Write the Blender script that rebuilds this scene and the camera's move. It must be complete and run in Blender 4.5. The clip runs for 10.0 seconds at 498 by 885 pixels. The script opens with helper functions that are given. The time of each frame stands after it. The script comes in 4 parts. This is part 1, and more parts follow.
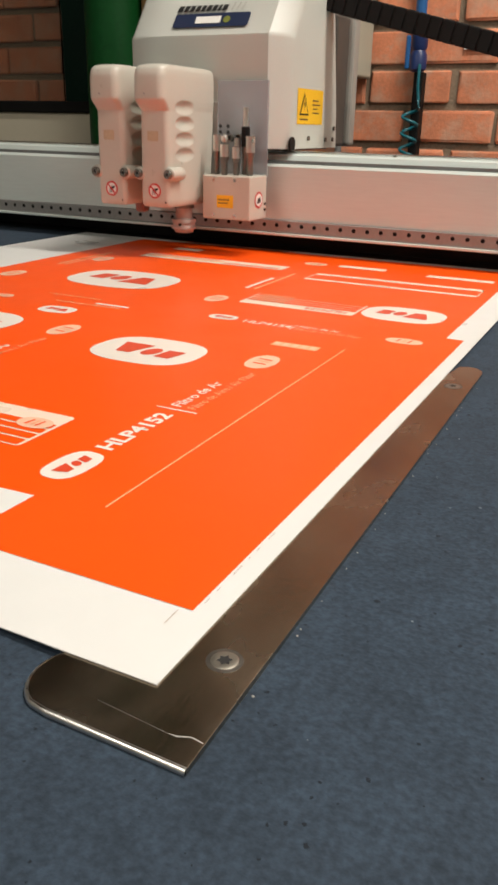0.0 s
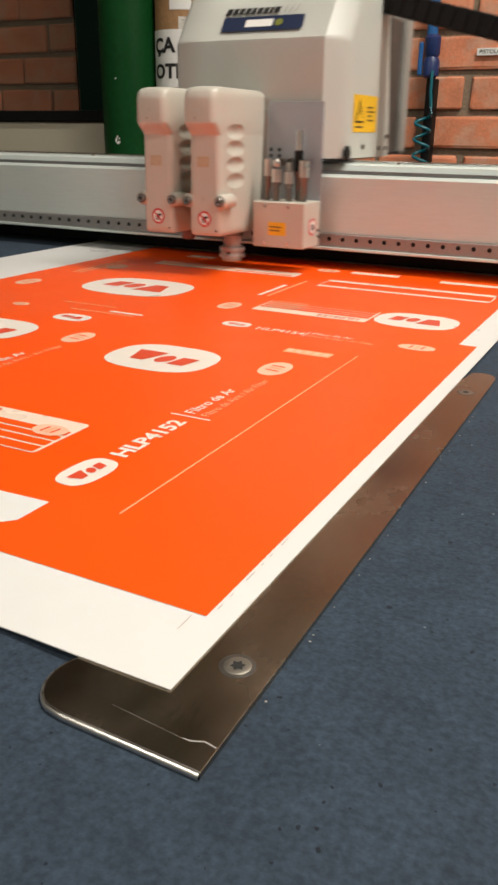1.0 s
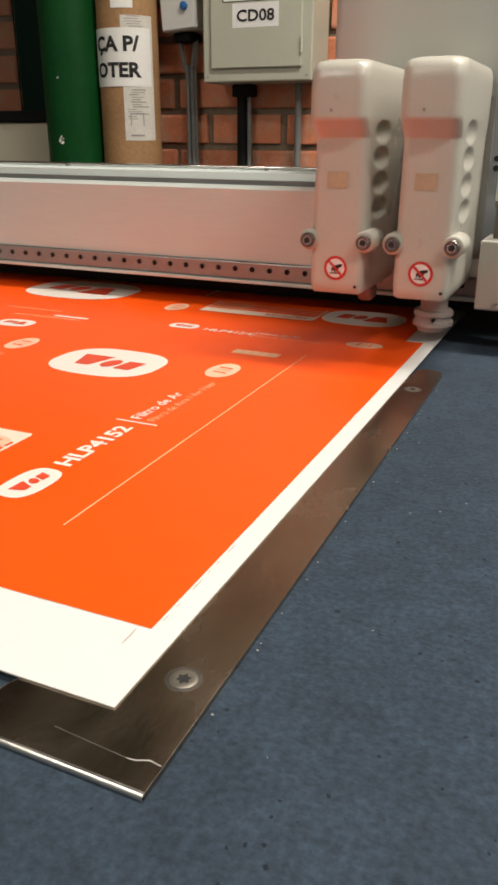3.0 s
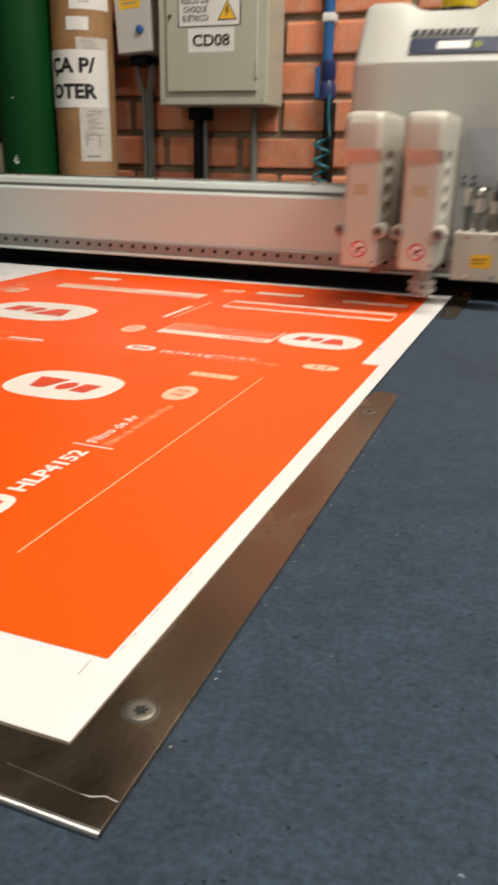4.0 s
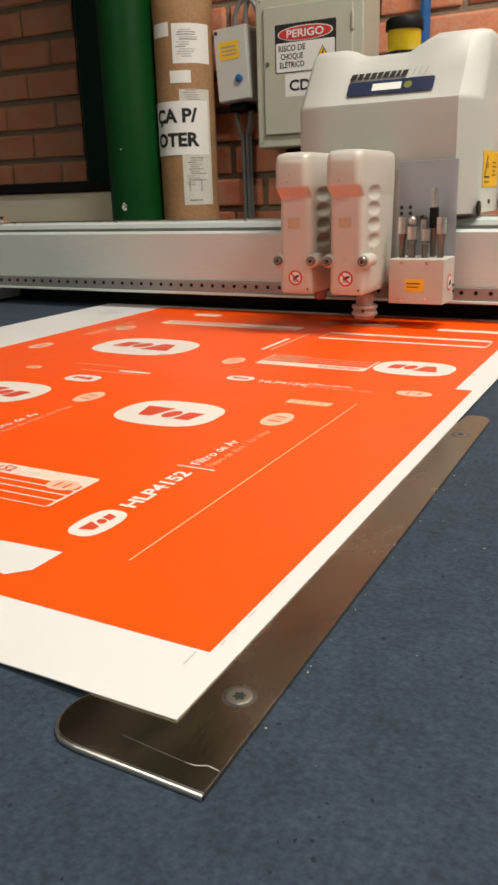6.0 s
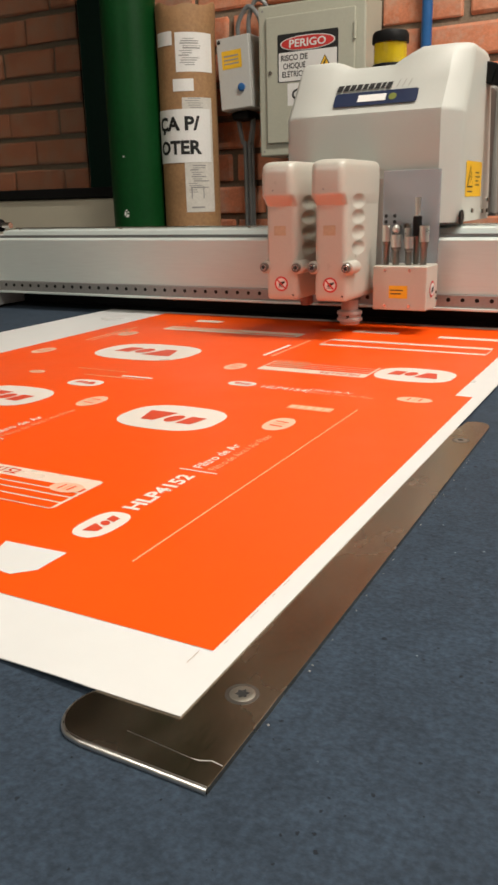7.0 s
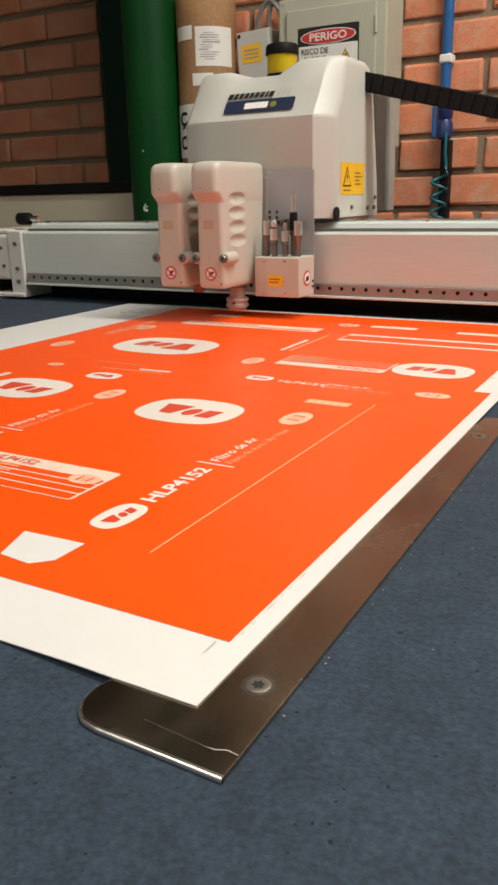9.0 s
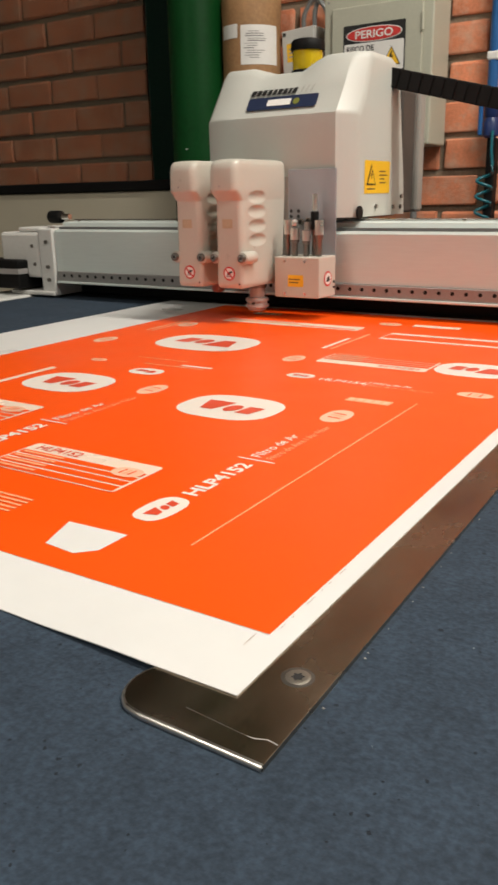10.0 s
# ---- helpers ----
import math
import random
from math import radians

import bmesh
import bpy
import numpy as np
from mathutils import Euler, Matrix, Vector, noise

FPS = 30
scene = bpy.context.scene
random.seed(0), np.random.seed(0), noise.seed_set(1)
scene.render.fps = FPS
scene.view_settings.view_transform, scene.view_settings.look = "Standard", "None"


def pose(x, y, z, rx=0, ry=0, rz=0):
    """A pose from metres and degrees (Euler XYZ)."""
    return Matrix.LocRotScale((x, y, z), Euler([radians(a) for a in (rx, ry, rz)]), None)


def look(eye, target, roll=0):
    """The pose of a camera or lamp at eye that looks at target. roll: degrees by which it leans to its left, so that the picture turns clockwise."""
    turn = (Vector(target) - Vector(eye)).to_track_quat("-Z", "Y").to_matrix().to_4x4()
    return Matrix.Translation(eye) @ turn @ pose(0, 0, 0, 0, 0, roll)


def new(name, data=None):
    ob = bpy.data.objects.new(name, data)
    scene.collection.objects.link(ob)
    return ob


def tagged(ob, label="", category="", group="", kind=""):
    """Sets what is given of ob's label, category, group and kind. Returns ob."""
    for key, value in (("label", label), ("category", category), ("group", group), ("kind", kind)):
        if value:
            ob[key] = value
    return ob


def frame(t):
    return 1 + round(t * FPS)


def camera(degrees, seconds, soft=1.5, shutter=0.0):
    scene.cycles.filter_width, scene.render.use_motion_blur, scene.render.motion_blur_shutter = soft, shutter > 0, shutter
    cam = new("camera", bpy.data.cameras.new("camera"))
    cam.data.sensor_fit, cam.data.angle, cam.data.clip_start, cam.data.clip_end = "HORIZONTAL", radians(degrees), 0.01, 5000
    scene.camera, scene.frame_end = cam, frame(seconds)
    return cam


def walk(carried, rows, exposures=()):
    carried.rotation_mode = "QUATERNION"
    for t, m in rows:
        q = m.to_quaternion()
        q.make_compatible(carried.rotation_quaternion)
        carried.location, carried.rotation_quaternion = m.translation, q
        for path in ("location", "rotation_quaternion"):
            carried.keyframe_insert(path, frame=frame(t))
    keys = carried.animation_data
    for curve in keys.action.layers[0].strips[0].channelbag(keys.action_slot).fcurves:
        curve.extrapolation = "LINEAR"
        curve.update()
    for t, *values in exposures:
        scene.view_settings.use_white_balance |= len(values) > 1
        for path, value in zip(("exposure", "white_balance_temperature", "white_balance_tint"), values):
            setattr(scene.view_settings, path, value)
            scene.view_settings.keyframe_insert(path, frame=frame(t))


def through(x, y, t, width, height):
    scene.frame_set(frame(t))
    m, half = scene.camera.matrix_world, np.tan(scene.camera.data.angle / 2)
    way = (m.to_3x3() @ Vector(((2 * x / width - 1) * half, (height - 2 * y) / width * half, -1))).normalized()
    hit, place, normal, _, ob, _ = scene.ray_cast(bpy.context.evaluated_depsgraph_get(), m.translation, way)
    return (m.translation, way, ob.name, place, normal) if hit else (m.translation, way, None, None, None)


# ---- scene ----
cam = camera(35.13, 10.0, soft=2.8, shutter=0.6)
PATH = [
    (0, (0.1298, -0.2195, 0.1751), (-0.6863, 1.4470, -0.5713), 1.23),
    (0.5, (0.1288, -0.2202, 0.1750), (-0.7062, 1.4478, -0.5464), 1.20),
    (1, (0.1313, -0.2215, 0.1765), (-0.7187, 1.4340, -0.5561), 0.72),
    (1.2, (0.1348, -0.2234, 0.1785), (-0.7224, 1.4272, -0.5569), 0.12),
    (1.4, (0.1342, -0.2223, 0.1785), (-0.7174, 1.4306, -0.5583), 0.20),
    (1.5, (0.1325, -0.2212, 0.1767), (-0.7131, 1.4376, -0.5536), 0.29),
    (1.6, (0.1343, -0.2193, 0.1766), (-0.7105, 1.4413, -0.5506), -0.24),
    (1.8, (0.1347, -0.2151, 0.1752), (-0.6341, 1.4850, -0.5449), -0.13),
    (2, (0.1343, -0.2114, 0.1720), (-0.6224, 1.4926, -0.5516), -0.60),
    (2.5, (0.1337, -0.2173, 0.1767), (-0.6254, 1.4798, -0.5606), 0.43),
    (2.7, (0.1338, -0.2165, 0.1770), (-0.6250, 1.4800, -0.5600), 0.40),
    (3.8, (0.1370, -0.2063, 0.1801), (-0.5862, 1.5145, -0.5382), -0.89),
    (4, (0.1340, -0.2118, 0.1796), (-0.5273, 1.5455, -0.5093), 1.02),
    (4.2, (0.1329, -0.2152, 0.1789), (-0.4896, 1.5673, -0.4810), 1.98),
    (4.5, (0.1387, -0.2299, 0.1781), (-0.6610, 1.4888, -0.4595), 0.27),
    (4.7, (0.1431, -0.2376, 0.1821), (-0.8063, 1.4149, -0.4242), -1.48),
    (5, (0.1479, -0.2383, 0.1842), (-0.6954, 1.4828, -0.3872), -1.14),
    (5.5, (0.1494, -0.2364, 0.1827), (-0.7515, 1.4415, -0.4282), -2.12),
    (7, (0.1509, -0.2443, 0.1815), (-0.7550, 1.4389, -0.4068), -1.49),
    (7.5, (0.1509, -0.2420, 0.1810), (-0.7598, 1.4251, -0.4446), -1.66),
    (8, (0.1504, -0.2430, 0.1811), (-0.7699, 1.4240, -0.4308), -1.54),
    (8.5, (0.1512, -0.2435, 0.1811), (-0.7736, 1.4232, -0.4246), -1.65),
    (9, (0.1507, -0.2458, 0.1805), (-0.7897, 1.4148, -0.4176), -1.31),
    (9.5, (0.1504, -0.2474, 0.1805), (-0.8219, 1.3896, -0.4318), -1.19),
    (10, (0.1503, -0.2502, 0.1798), (-0.8715, 1.3613, -0.4195), -1.18),
]
walk(cam, [(t, look(eye, target, roll)) for t, eye, target, roll in PATH], exposures=[(0, 0.0), (1.1, 0.0), (1.5, -0.08), (2.0, 0.12), (2.7, 0.15), (3.8, 0.1), (4.6, 0.05), (5.5, 0.0), (10, 0.0)])

# ---- world and lights ----
world = bpy.data.worlds.new("room_dark")
world.use_nodes = True
scene.world = world
world.node_tree.nodes["Background"].inputs[0].default_value = (0.55, 0.62, 0.7, 1)
world.node_tree.nodes["Background"].inputs[1].default_value = 0.05


def strip_lamp(x, y, z, length, width, power, turn=0):
    lamp = bpy.data.lights.new("tube_light", "AREA")
    lamp.shape, lamp.size, lamp.size_y, lamp.energy = "RECTANGLE", length, width, power
    lamp.color = (1.0, 0.93, 0.83)
    ob = new("tube_light", lamp)
    ob.matrix_world = pose(x, y, z, 0, 0, turn)


LAMPS = [(0.60, 0.80), (-1.35, -2.05), (1.7, -0.6), (2.3, 1.1)]
for (lx, ly), power in zip(LAMPS, (56, 36, 33, 14)):
    strip_lamp(lx, ly, 2.08, 1.2, 0.16, power)


# ---- materials ----
def material(name, colour, rough=0.5, metal=0.0, vary=0.12, scale=20.0, fine=200.0, bump=0.0, rough_vary=0.08, spec=0.5, stretch=(1, 1, 1), coat=0.0, random_piece=0.0):
    m = bpy.data.materials.new(name)
    m.use_nodes = True
    nt = m.node_tree
    n, ln = nt.nodes, nt.links
    b = n["Principled BSDF"]
    b.inputs["Metallic"].default_value = metal
    b.inputs["Specular IOR Level"].default_value = spec
    b.inputs["Coat Weight"].default_value = coat
    b.inputs["Coat Roughness"].default_value = 0.12
    tc = n.new("ShaderNodeTexCoord")
    mp = n.new("ShaderNodeMapping")
    mp.inputs["Scale"].default_value = stretch
    ln.new(tc.outputs["Object"], mp.inputs[0])
    big = n.new("ShaderNodeTexNoise")
    big.inputs["Scale"].default_value, big.inputs["Detail"].default_value = scale, 4
    small = n.new("ShaderNodeTexNoise")
    small.inputs["Scale"].default_value, small.inputs["Detail"].default_value = fine, 3
    ln.new(mp.outputs[0], big.inputs["Vector"])
    ln.new(mp.outputs[0], small.inputs["Vector"])
    add = n.new("ShaderNodeMath")
    add.operation = "ADD"
    ln.new(big.outputs["Fac"], add.inputs[0])
    ln.new(small.outputs["Fac"], add.inputs[1])
    fac = add.outputs[0]
    if random_piece:
        info = n.new("ShaderNodeObjectInfo")
        more = n.new("ShaderNodeMath")
        more.operation = "MULTIPLY_ADD"
        ln.new(info.outputs["Random"], more.inputs[0])
        more.inputs[1].default_value = random_piece
        ln.new(fac, more.inputs[2])
        fac = more.outputs[0]
    rng = n.new("ShaderNodeMapRange")
    rng.inputs["From Min"].default_value, rng.inputs["From Max"].default_value = 0.6, 1.4 + random_piece
    rng.inputs["To Min"].default_value, rng.inputs["To Max"].default_value = 1 - vary, 1 + vary
    ln.new(fac, rng.inputs["Value"])
    mul = n.new("ShaderNodeVectorMath")
    mul.operation = "SCALE"
    mul.inputs[0].default_value = colour
    ln.new(rng.outputs[0], mul.inputs["Scale"])
    ln.new(mul.outputs[0], b.inputs["Base Color"])
    rr = n.new("ShaderNodeMapRange")
    rr.inputs["From Min"].default_value, rr.inputs["From Max"].default_value = 0.3, 0.7
    rr.inputs["To Min"].default_value, rr.inputs["To Max"].default_value = max(0.02, rough - rough_vary), min(1, rough + rough_vary)
    ln.new(big.outputs["Fac"], rr.inputs["Value"])
    ln.new(rr.outputs[0], b.inputs["Roughness"])
    if bump:
        bp = n.new("ShaderNodeBump")
        bp.inputs["Strength"].default_value, bp.inputs["Distance"].default_value = bump, 0.002
        ln.new(small.outputs["Fac"], bp.inputs["Height"])
        ln.new(bp.outputs[0], b.inputs["Normal"])
    return m


def felt_material():
    """Blue-grey cutting felt: flecks, lint and darker specks."""
    m = material("felt", (0.029, 0.0445, 0.066), 0.85, 0, 0.20, 7, 600, 0.3, spec=0.25)
    nt = m.node_tree
    n, ln = nt.nodes, nt.links
    b = n["Principled BSDF"]
    src = b.inputs["Base Color"].links[0].from_socket
    tc = n.new("ShaderNodeTexCoord")
    mid = n.new("ShaderNodeTexNoise")
    mid.inputs["Scale"].default_value, mid.inputs["Detail"].default_value = 330, 6
    ln.new(tc.outputs["Object"], mid.inputs["Vector"])
    r1 = n.new("ShaderNodeMapRange")
    r1.inputs["From Min"].default_value, r1.inputs["From Max"].default_value = 0.35, 0.65
    r1.inputs["To Min"].default_value, r1.inputs["To Max"].default_value = 0.80, 1.20
    ln.new(mid.outputs["Fac"], r1.inputs["Value"])
    v1 = n.new("ShaderNodeVectorMath")
    v1.operation = "SCALE"
    ln.new(src, v1.inputs[0])
    ln.new(r1.outputs[0], v1.inputs["Scale"])
    out = v1.outputs[0]
    for sc, lo, hi in ((95, 0.86, 1.14), (24, 0.93, 1.07)):
        cloud = n.new("ShaderNodeTexNoise")
        cloud.inputs["Scale"].default_value, cloud.inputs["Detail"].default_value = sc, 5
        ln.new(tc.outputs["Object"], cloud.inputs["Vector"])
        rc = n.new("ShaderNodeMapRange")
        rc.inputs["From Min"].default_value, rc.inputs["From Max"].default_value = 0.32, 0.68
        rc.inputs["To Min"].default_value, rc.inputs["To Max"].default_value = lo, hi
        ln.new(cloud.outputs["Fac"], rc.inputs["Value"])
        vc = n.new("ShaderNodeVectorMath")
        vc.operation = "SCALE"
        ln.new(out, vc.inputs[0])
        ln.new(rc.outputs[0], vc.inputs["Scale"])
        out = vc.outputs[0]
    wob = n.new("ShaderNodeTexNoise")
    wob.inputs["Scale"].default_value = 420
    ln.new(tc.outputs["Object"], wob.inputs["Vector"])
    bent = n.new("ShaderNodeVectorMath")
    bent.operation = "MULTIPLY_ADD"
    ln.new(wob.outputs["Color"], bent.inputs[0])
    bent.inputs[1].default_value = (0.0022, 0.0022, 0.0022)
    ln.new(tc.outputs["Object"], bent.inputs[2])
    for sc, size, col in ((150, 0.075, (0.006, 0.007, 0.010, 1)), (82, 0.06, (0.006, 0.007, 0.010, 1)), (55, 0.028, (0.22, 0.25, 0.28, 1))):
        vo = n.new("ShaderNodeTexVoronoi")
        vo.inputs["Scale"].default_value = sc
        ln.new(bent.outputs[0], vo.inputs["Vector"])
        no = n.new("ShaderNodeTexNoise")
        no.inputs["Scale"].default_value = 14 + sc * 0.1
        ln.new(tc.outputs["Object"], no.inputs["Vector"])
        gate = n.new("ShaderNodeMapRange")
        gate.inputs["From Min"].default_value, gate.inputs["From Max"].default_value = 0.38, 0.70
        gate.inputs["To Min"].default_value, gate.inputs["To Max"].default_value = 0.02, size * 1.9
        ln.new(no.outputs["Fac"], gate.inputs["Value"])
        lt = n.new("ShaderNodeMath")
        lt.operation = "LESS_THAN"
        ln.new(vo.outputs["Distance"], lt.inputs[0])
        ln.new(gate.outputs[0], lt.inputs[1])
        soft = n.new("ShaderNodeMath")
        soft.operation = "MULTIPLY"
        soft.inputs[1].default_value = 0.75
        ln.new(lt.outputs[0], soft.inputs[0])
        mx = n.new("ShaderNodeMix")
        mx.data_type = "RGBA"
        ln.new(soft.outputs[0], mx.inputs["Factor"])
        ln.new(out, mx.inputs["A"])
        mx.inputs["B"].default_value = col
        out = mx.outputs["Result"]
    ln.new(out, b.inputs["Base Color"])
    return m


def pale_patches(m):
    """Mortar smears and sooty stains over the fired clay."""
    nt = m.node_tree
    n, ln = nt.nodes, nt.links
    b = n["Principled BSDF"]
    out = b.inputs["Base Color"].links[0].from_socket
    tc = n.new("ShaderNodeTexCoord")
    geo = n.new("ShaderNodeNewGeometry")
    for src, scale, lo, hi, amount, col in ((geo.outputs["Position"], 15, 0.46, 0.66, 0.75, (0.62, 0.40, 0.29, 1)), (geo.outputs["Position"], 34, 0.60, 0.72, 0.40, (0.55, 0.44, 0.36, 1)), (geo.outputs["Position"], 6, 0.52, 0.72, 0.38, (0.22, 0.09, 0.055, 1))):
        no = n.new("ShaderNodeTexNoise")
        no.inputs["Scale"].default_value, no.inputs["Detail"].default_value, no.inputs["Roughness"].default_value = scale, 6, 0.65
        ln.new(src, no.inputs["Vector"])
        rg = n.new("ShaderNodeMapRange")
        rg.inputs["From Min"].default_value, rg.inputs["From Max"].default_value = lo, hi
        rg.inputs["To Min"].default_value, rg.inputs["To Max"].default_value = 0, amount
        ln.new(no.outputs["Fac"], rg.inputs["Value"])
        mx = n.new("ShaderNodeMix")
        mx.data_type = "RGBA"
        ln.new(rg.outputs[0], mx.inputs["Factor"])
        ln.new(out, mx.inputs["A"])
        mx.inputs["B"].default_value = col
        out = mx.outputs["Result"]
    ln.new(out, b.inputs["Base Color"])


FELT = felt_material()
BOARD = material("white_board", (0.735, 0.74, 0.725), 0.32, 0, 0.02, 6, 60)
ORANGE = material("orange_ink", (0.93, 0.092, 0.003), 0.36, 0, 0.03, 5, 60, spec=0.45)
PALE = material("pale_ink", (0.80, 0.74, 0.67), 0.32, 0, 0.02, 6, 60, spec=0.45)
PEACH = material("peach_ink", (0.90, 0.42, 0.22), 0.32, 0, 0.03, 6, 60, spec=0.45)
TAN_INK = material("tan_ink", (0.45, 0.33, 0.26), 0.4, 0, 0.03, 6, 60)
BADGE_INK = material("pale_peach_ink", (0.86, 0.52, 0.36), 0.32, 0, 0.03, 6, 60, spec=0.45)
TABLE_INK = material("cream_ink", (0.85, 0.69, 0.56), 0.32, 0, 0.03, 6, 60, spec=0.45)
RED_INK = material("red_ink", (0.70, 0.075, 0.030), 0.32, 0, 0.03, 6, 60, spec=0.45)
STEEL = material("brushed_steel", (0.44, 0.365, 0.28), 0.25, 1.0, 0.10, 26, 420, 0.05, 0.06, stretch=(1, 0.55, 1))
STEEL_EDGE = material("bright_steel", (0.74, 0.72, 0.68), 0.34, 1.0, 0.06, 40, 200)
ZINC = material("zinc_screw", (0.38, 0.36, 0.31), 0.36, 0.9, 0.12, 120, 600)
CHROME = material("chrome", (0.72, 0.70, 0.67), 0.18, 1.0, 0.05, 40, 200)
DARK_METAL = material("dark_metal", (0.20, 0.185, 0.165), 0.35, 0.85, 0.15, 60, 300)
ALU = material("anodised_aluminium", (0.64, 0.715, 0.685), 0.45, 0.15, 0.05, 12, 300, 0.03, stretch=(0.08, 1, 1))
ALU_DARK = material("aluminium_groove", (0.20, 0.20, 0.20), 0.45, 0.6, 0.08, 20, 200)
RACK = material("rack_steel", (0.31, 0.305, 0.295), 0.40, 0.5, 0.12, 30, 200)
BLACK = material("black_plastic", (0.005, 0.005, 0.005), 0.6, 0, 0.2, 30, 200, spec=0.15)
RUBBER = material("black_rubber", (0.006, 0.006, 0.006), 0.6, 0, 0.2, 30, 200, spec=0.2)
CREAM = material("cream_plastic", (0.535, 0.515, 0.45), 0.33, 0, 0.035, 14, 500, 0.08)
HOOD = material("hood_plastic", (0.505, 0.515, 0.475), 0.45, 0, 0.03, 9, 600, 0.08)
GREY_COVER = material("grey_cover", (0.34, 0.325, 0.295), 0.5, 0, 0.05, 10, 300)
# Shade of the gap behind the hood, put into a dark brown-grey.
GAP_SHADE = material("brown_grey_gap_shade", (0.075, 0.066, 0.058), 0.6, 0, 0.1, 12, 120)
NAVY = material("navy_label", (0.02, 0.03, 0.07), 0.4, 0, 0.05, 20, 100)
YELLOW = material("yellow_label", (0.86, 0.50, 0.02), 0.45, 0, 0.05, 20, 150)
AMBER = material("amber_lens", (0.55, 0.39, 0.008), 0.15, 0, 0.10, 20, 120, coat=0.5)
SIGN_RED = material("sign_red", (0.60, 0.035, 0.03), 0.45, 0, 0.05, 20, 150)
SIGN_WHITE = material("sign_white", (0.80, 0.79, 0.76), 0.45, 0, 0.03, 12, 150)
PAPER = material("paper", (0.80, 0.79, 0.76), 0.7, 0, 0.04, 12, 150, 0.1)
OLD_PAPER = material("creased_paper", (0.65, 0.62, 0.56), 0.6, 0, 0.10, 40, 160, 0.2)
INK_BLACK = material("ink_black", (0.012, 0.012, 0.012), 0.6, 0, 0.1, 20, 100)
INK_GREY = material("ink_grey", (0.30, 0.29, 0.28), 0.6, 0, 0.1, 20, 100)
BROWN_INK = material("brown_ink", (0.16, 0.10, 0.03), 0.6, 0, 0.1, 20, 100)
NYLON = material("white_nylon", (0.40, 0.35, 0.325), 0.4, 0, 0.06, 40, 300)
BRICK = material("brick_clay", (0.70, 0.255, 0.135), 0.75, 0, 0.28, 22, 140, 0.5, spec=0.3, random_piece=0.5)
pale_patches(BRICK)
MORTAR = material("mortar", (0.25, 0.195, 0.14), 0.9, 0, 0.25, 14, 160, 0.8, spec=0.2)
GREEN = material("green_paint", (0.002, 0.052, 0.010), 0.5, 0, 0.18, 9, 90, 0.05, spec=0.18)
GREEN_DARK = material("dark_green_paint", (0.003, 0.018, 0.012), 0.6, 0, 0.2, 9, 90, 0.05, spec=0.12)
CARDBOARD = material("cardboard", (0.35, 0.195, 0.088), 0.7, 0, 0.25, 12, 120, 0.15)
CABINET = material("cabinet_paint", (0.47, 0.47, 0.38), 0.45, 0, 0.05, 8, 200, 0.05)
BOX_GREY = material("switch_box_grey", (0.54, 0.54, 0.51), 0.45, 0, 0.05, 8, 200, 0.05)
CONDUIT = material("grey_conduit", (0.22, 0.23, 0.23), 0.45, 0.2, 0.08, 20, 120)
BLUE = material("blue_paint", (0.012, 0.105, 0.31), 0.4, 0, 0.12, 20, 120)
TEAL = material("teal_hose", (0.005, 0.13, 0.17), 0.35, 0, 0.1, 30, 120)
BEIGE = material("beige_enamel", (0.55, 0.51, 0.40), 0.45, 0, 0.05, 6, 200, 0.04)
WHITE_PAINT = material("white_enamel", (0.66, 0.66, 0.63), 0.45, 0, 0.06, 14, 200, 0.04)
PLASTER = material("plaster", (0.34, 0.32, 0.28), 0.85, 0, 0.06, 3, 60, 0.3)
CONCRETE = material("concrete_floor", (0.15, 0.145, 0.135), 0.7, 0, 0.15, 3, 40, 0.3)


def clear_material(name, colour, rough, through, ior):
    m = bpy.data.materials.new(name)
    m.use_nodes = True
    b = m.node_tree.nodes["Principled BSDF"]
    b.inputs["Base Color"].default_value = colour
    b.inputs["Transmission Weight"].default_value = through
    b.inputs["Roughness"].default_value = rough
    b.inputs["IOR"].default_value = ior
    return m


ACRYLIC = clear_material("smoky_acrylic", (0.56, 0.575, 0.61, 1), 0.10, 0.62, 1.45)
GLASS = clear_material("tinted_glass", (0.355, 0.35, 0.315, 1), 0.02, 1.0, 1.45)


def glow_material():
    m = bpy.data.materials.new("tube_glow")
    m.use_nodes = True
    b = m.node_tree.nodes["Principled BSDF"]
    b.inputs["Base Color"].default_value = (0.9, 0.9, 0.88, 1)
    b.inputs["Emission Color"].default_value = (1.0, 0.95, 0.86, 1)
    b.inputs["Emission Strength"].default_value = 6.0
    return m


GLOW = glow_material()

# ---- mesh helpers ----
BASE = {}


def thing(name, x, y, z, label, category, group="", kind=""):
    ob = new(name)
    ob.location = (x, y, z)
    BASE[ob] = Vector((x, y, z))
    return tagged(ob, label, category, group, kind)


def finish(bm, name, mat, smooth=False):
    bmesh.ops.recalc_face_normals(bm, faces=bm.faces)
    me = bpy.data.meshes.new(name)
    if smooth:
        for f in bm.faces:
            f.smooth = True
        for e in bm.edges:
            if len(e.link_faces) == 2 and e.calc_face_angle(0) > 0.6:
                e.smooth = False
    bm.to_mesh(me)
    bm.free()
    me.materials.append(mat)
    return me


def part(name, bm, mat, parent, label="", smooth=False):
    """One mesh, given in world metres, as a part of parent."""
    o = BASE[parent]
    bmesh.ops.translate(bm, verts=bm.verts, vec=-o)
    ob = new(name, finish(bm, name, mat, smooth))
    ob.parent = parent
    BASE[ob] = o
    return tagged(ob, label) if label else ob


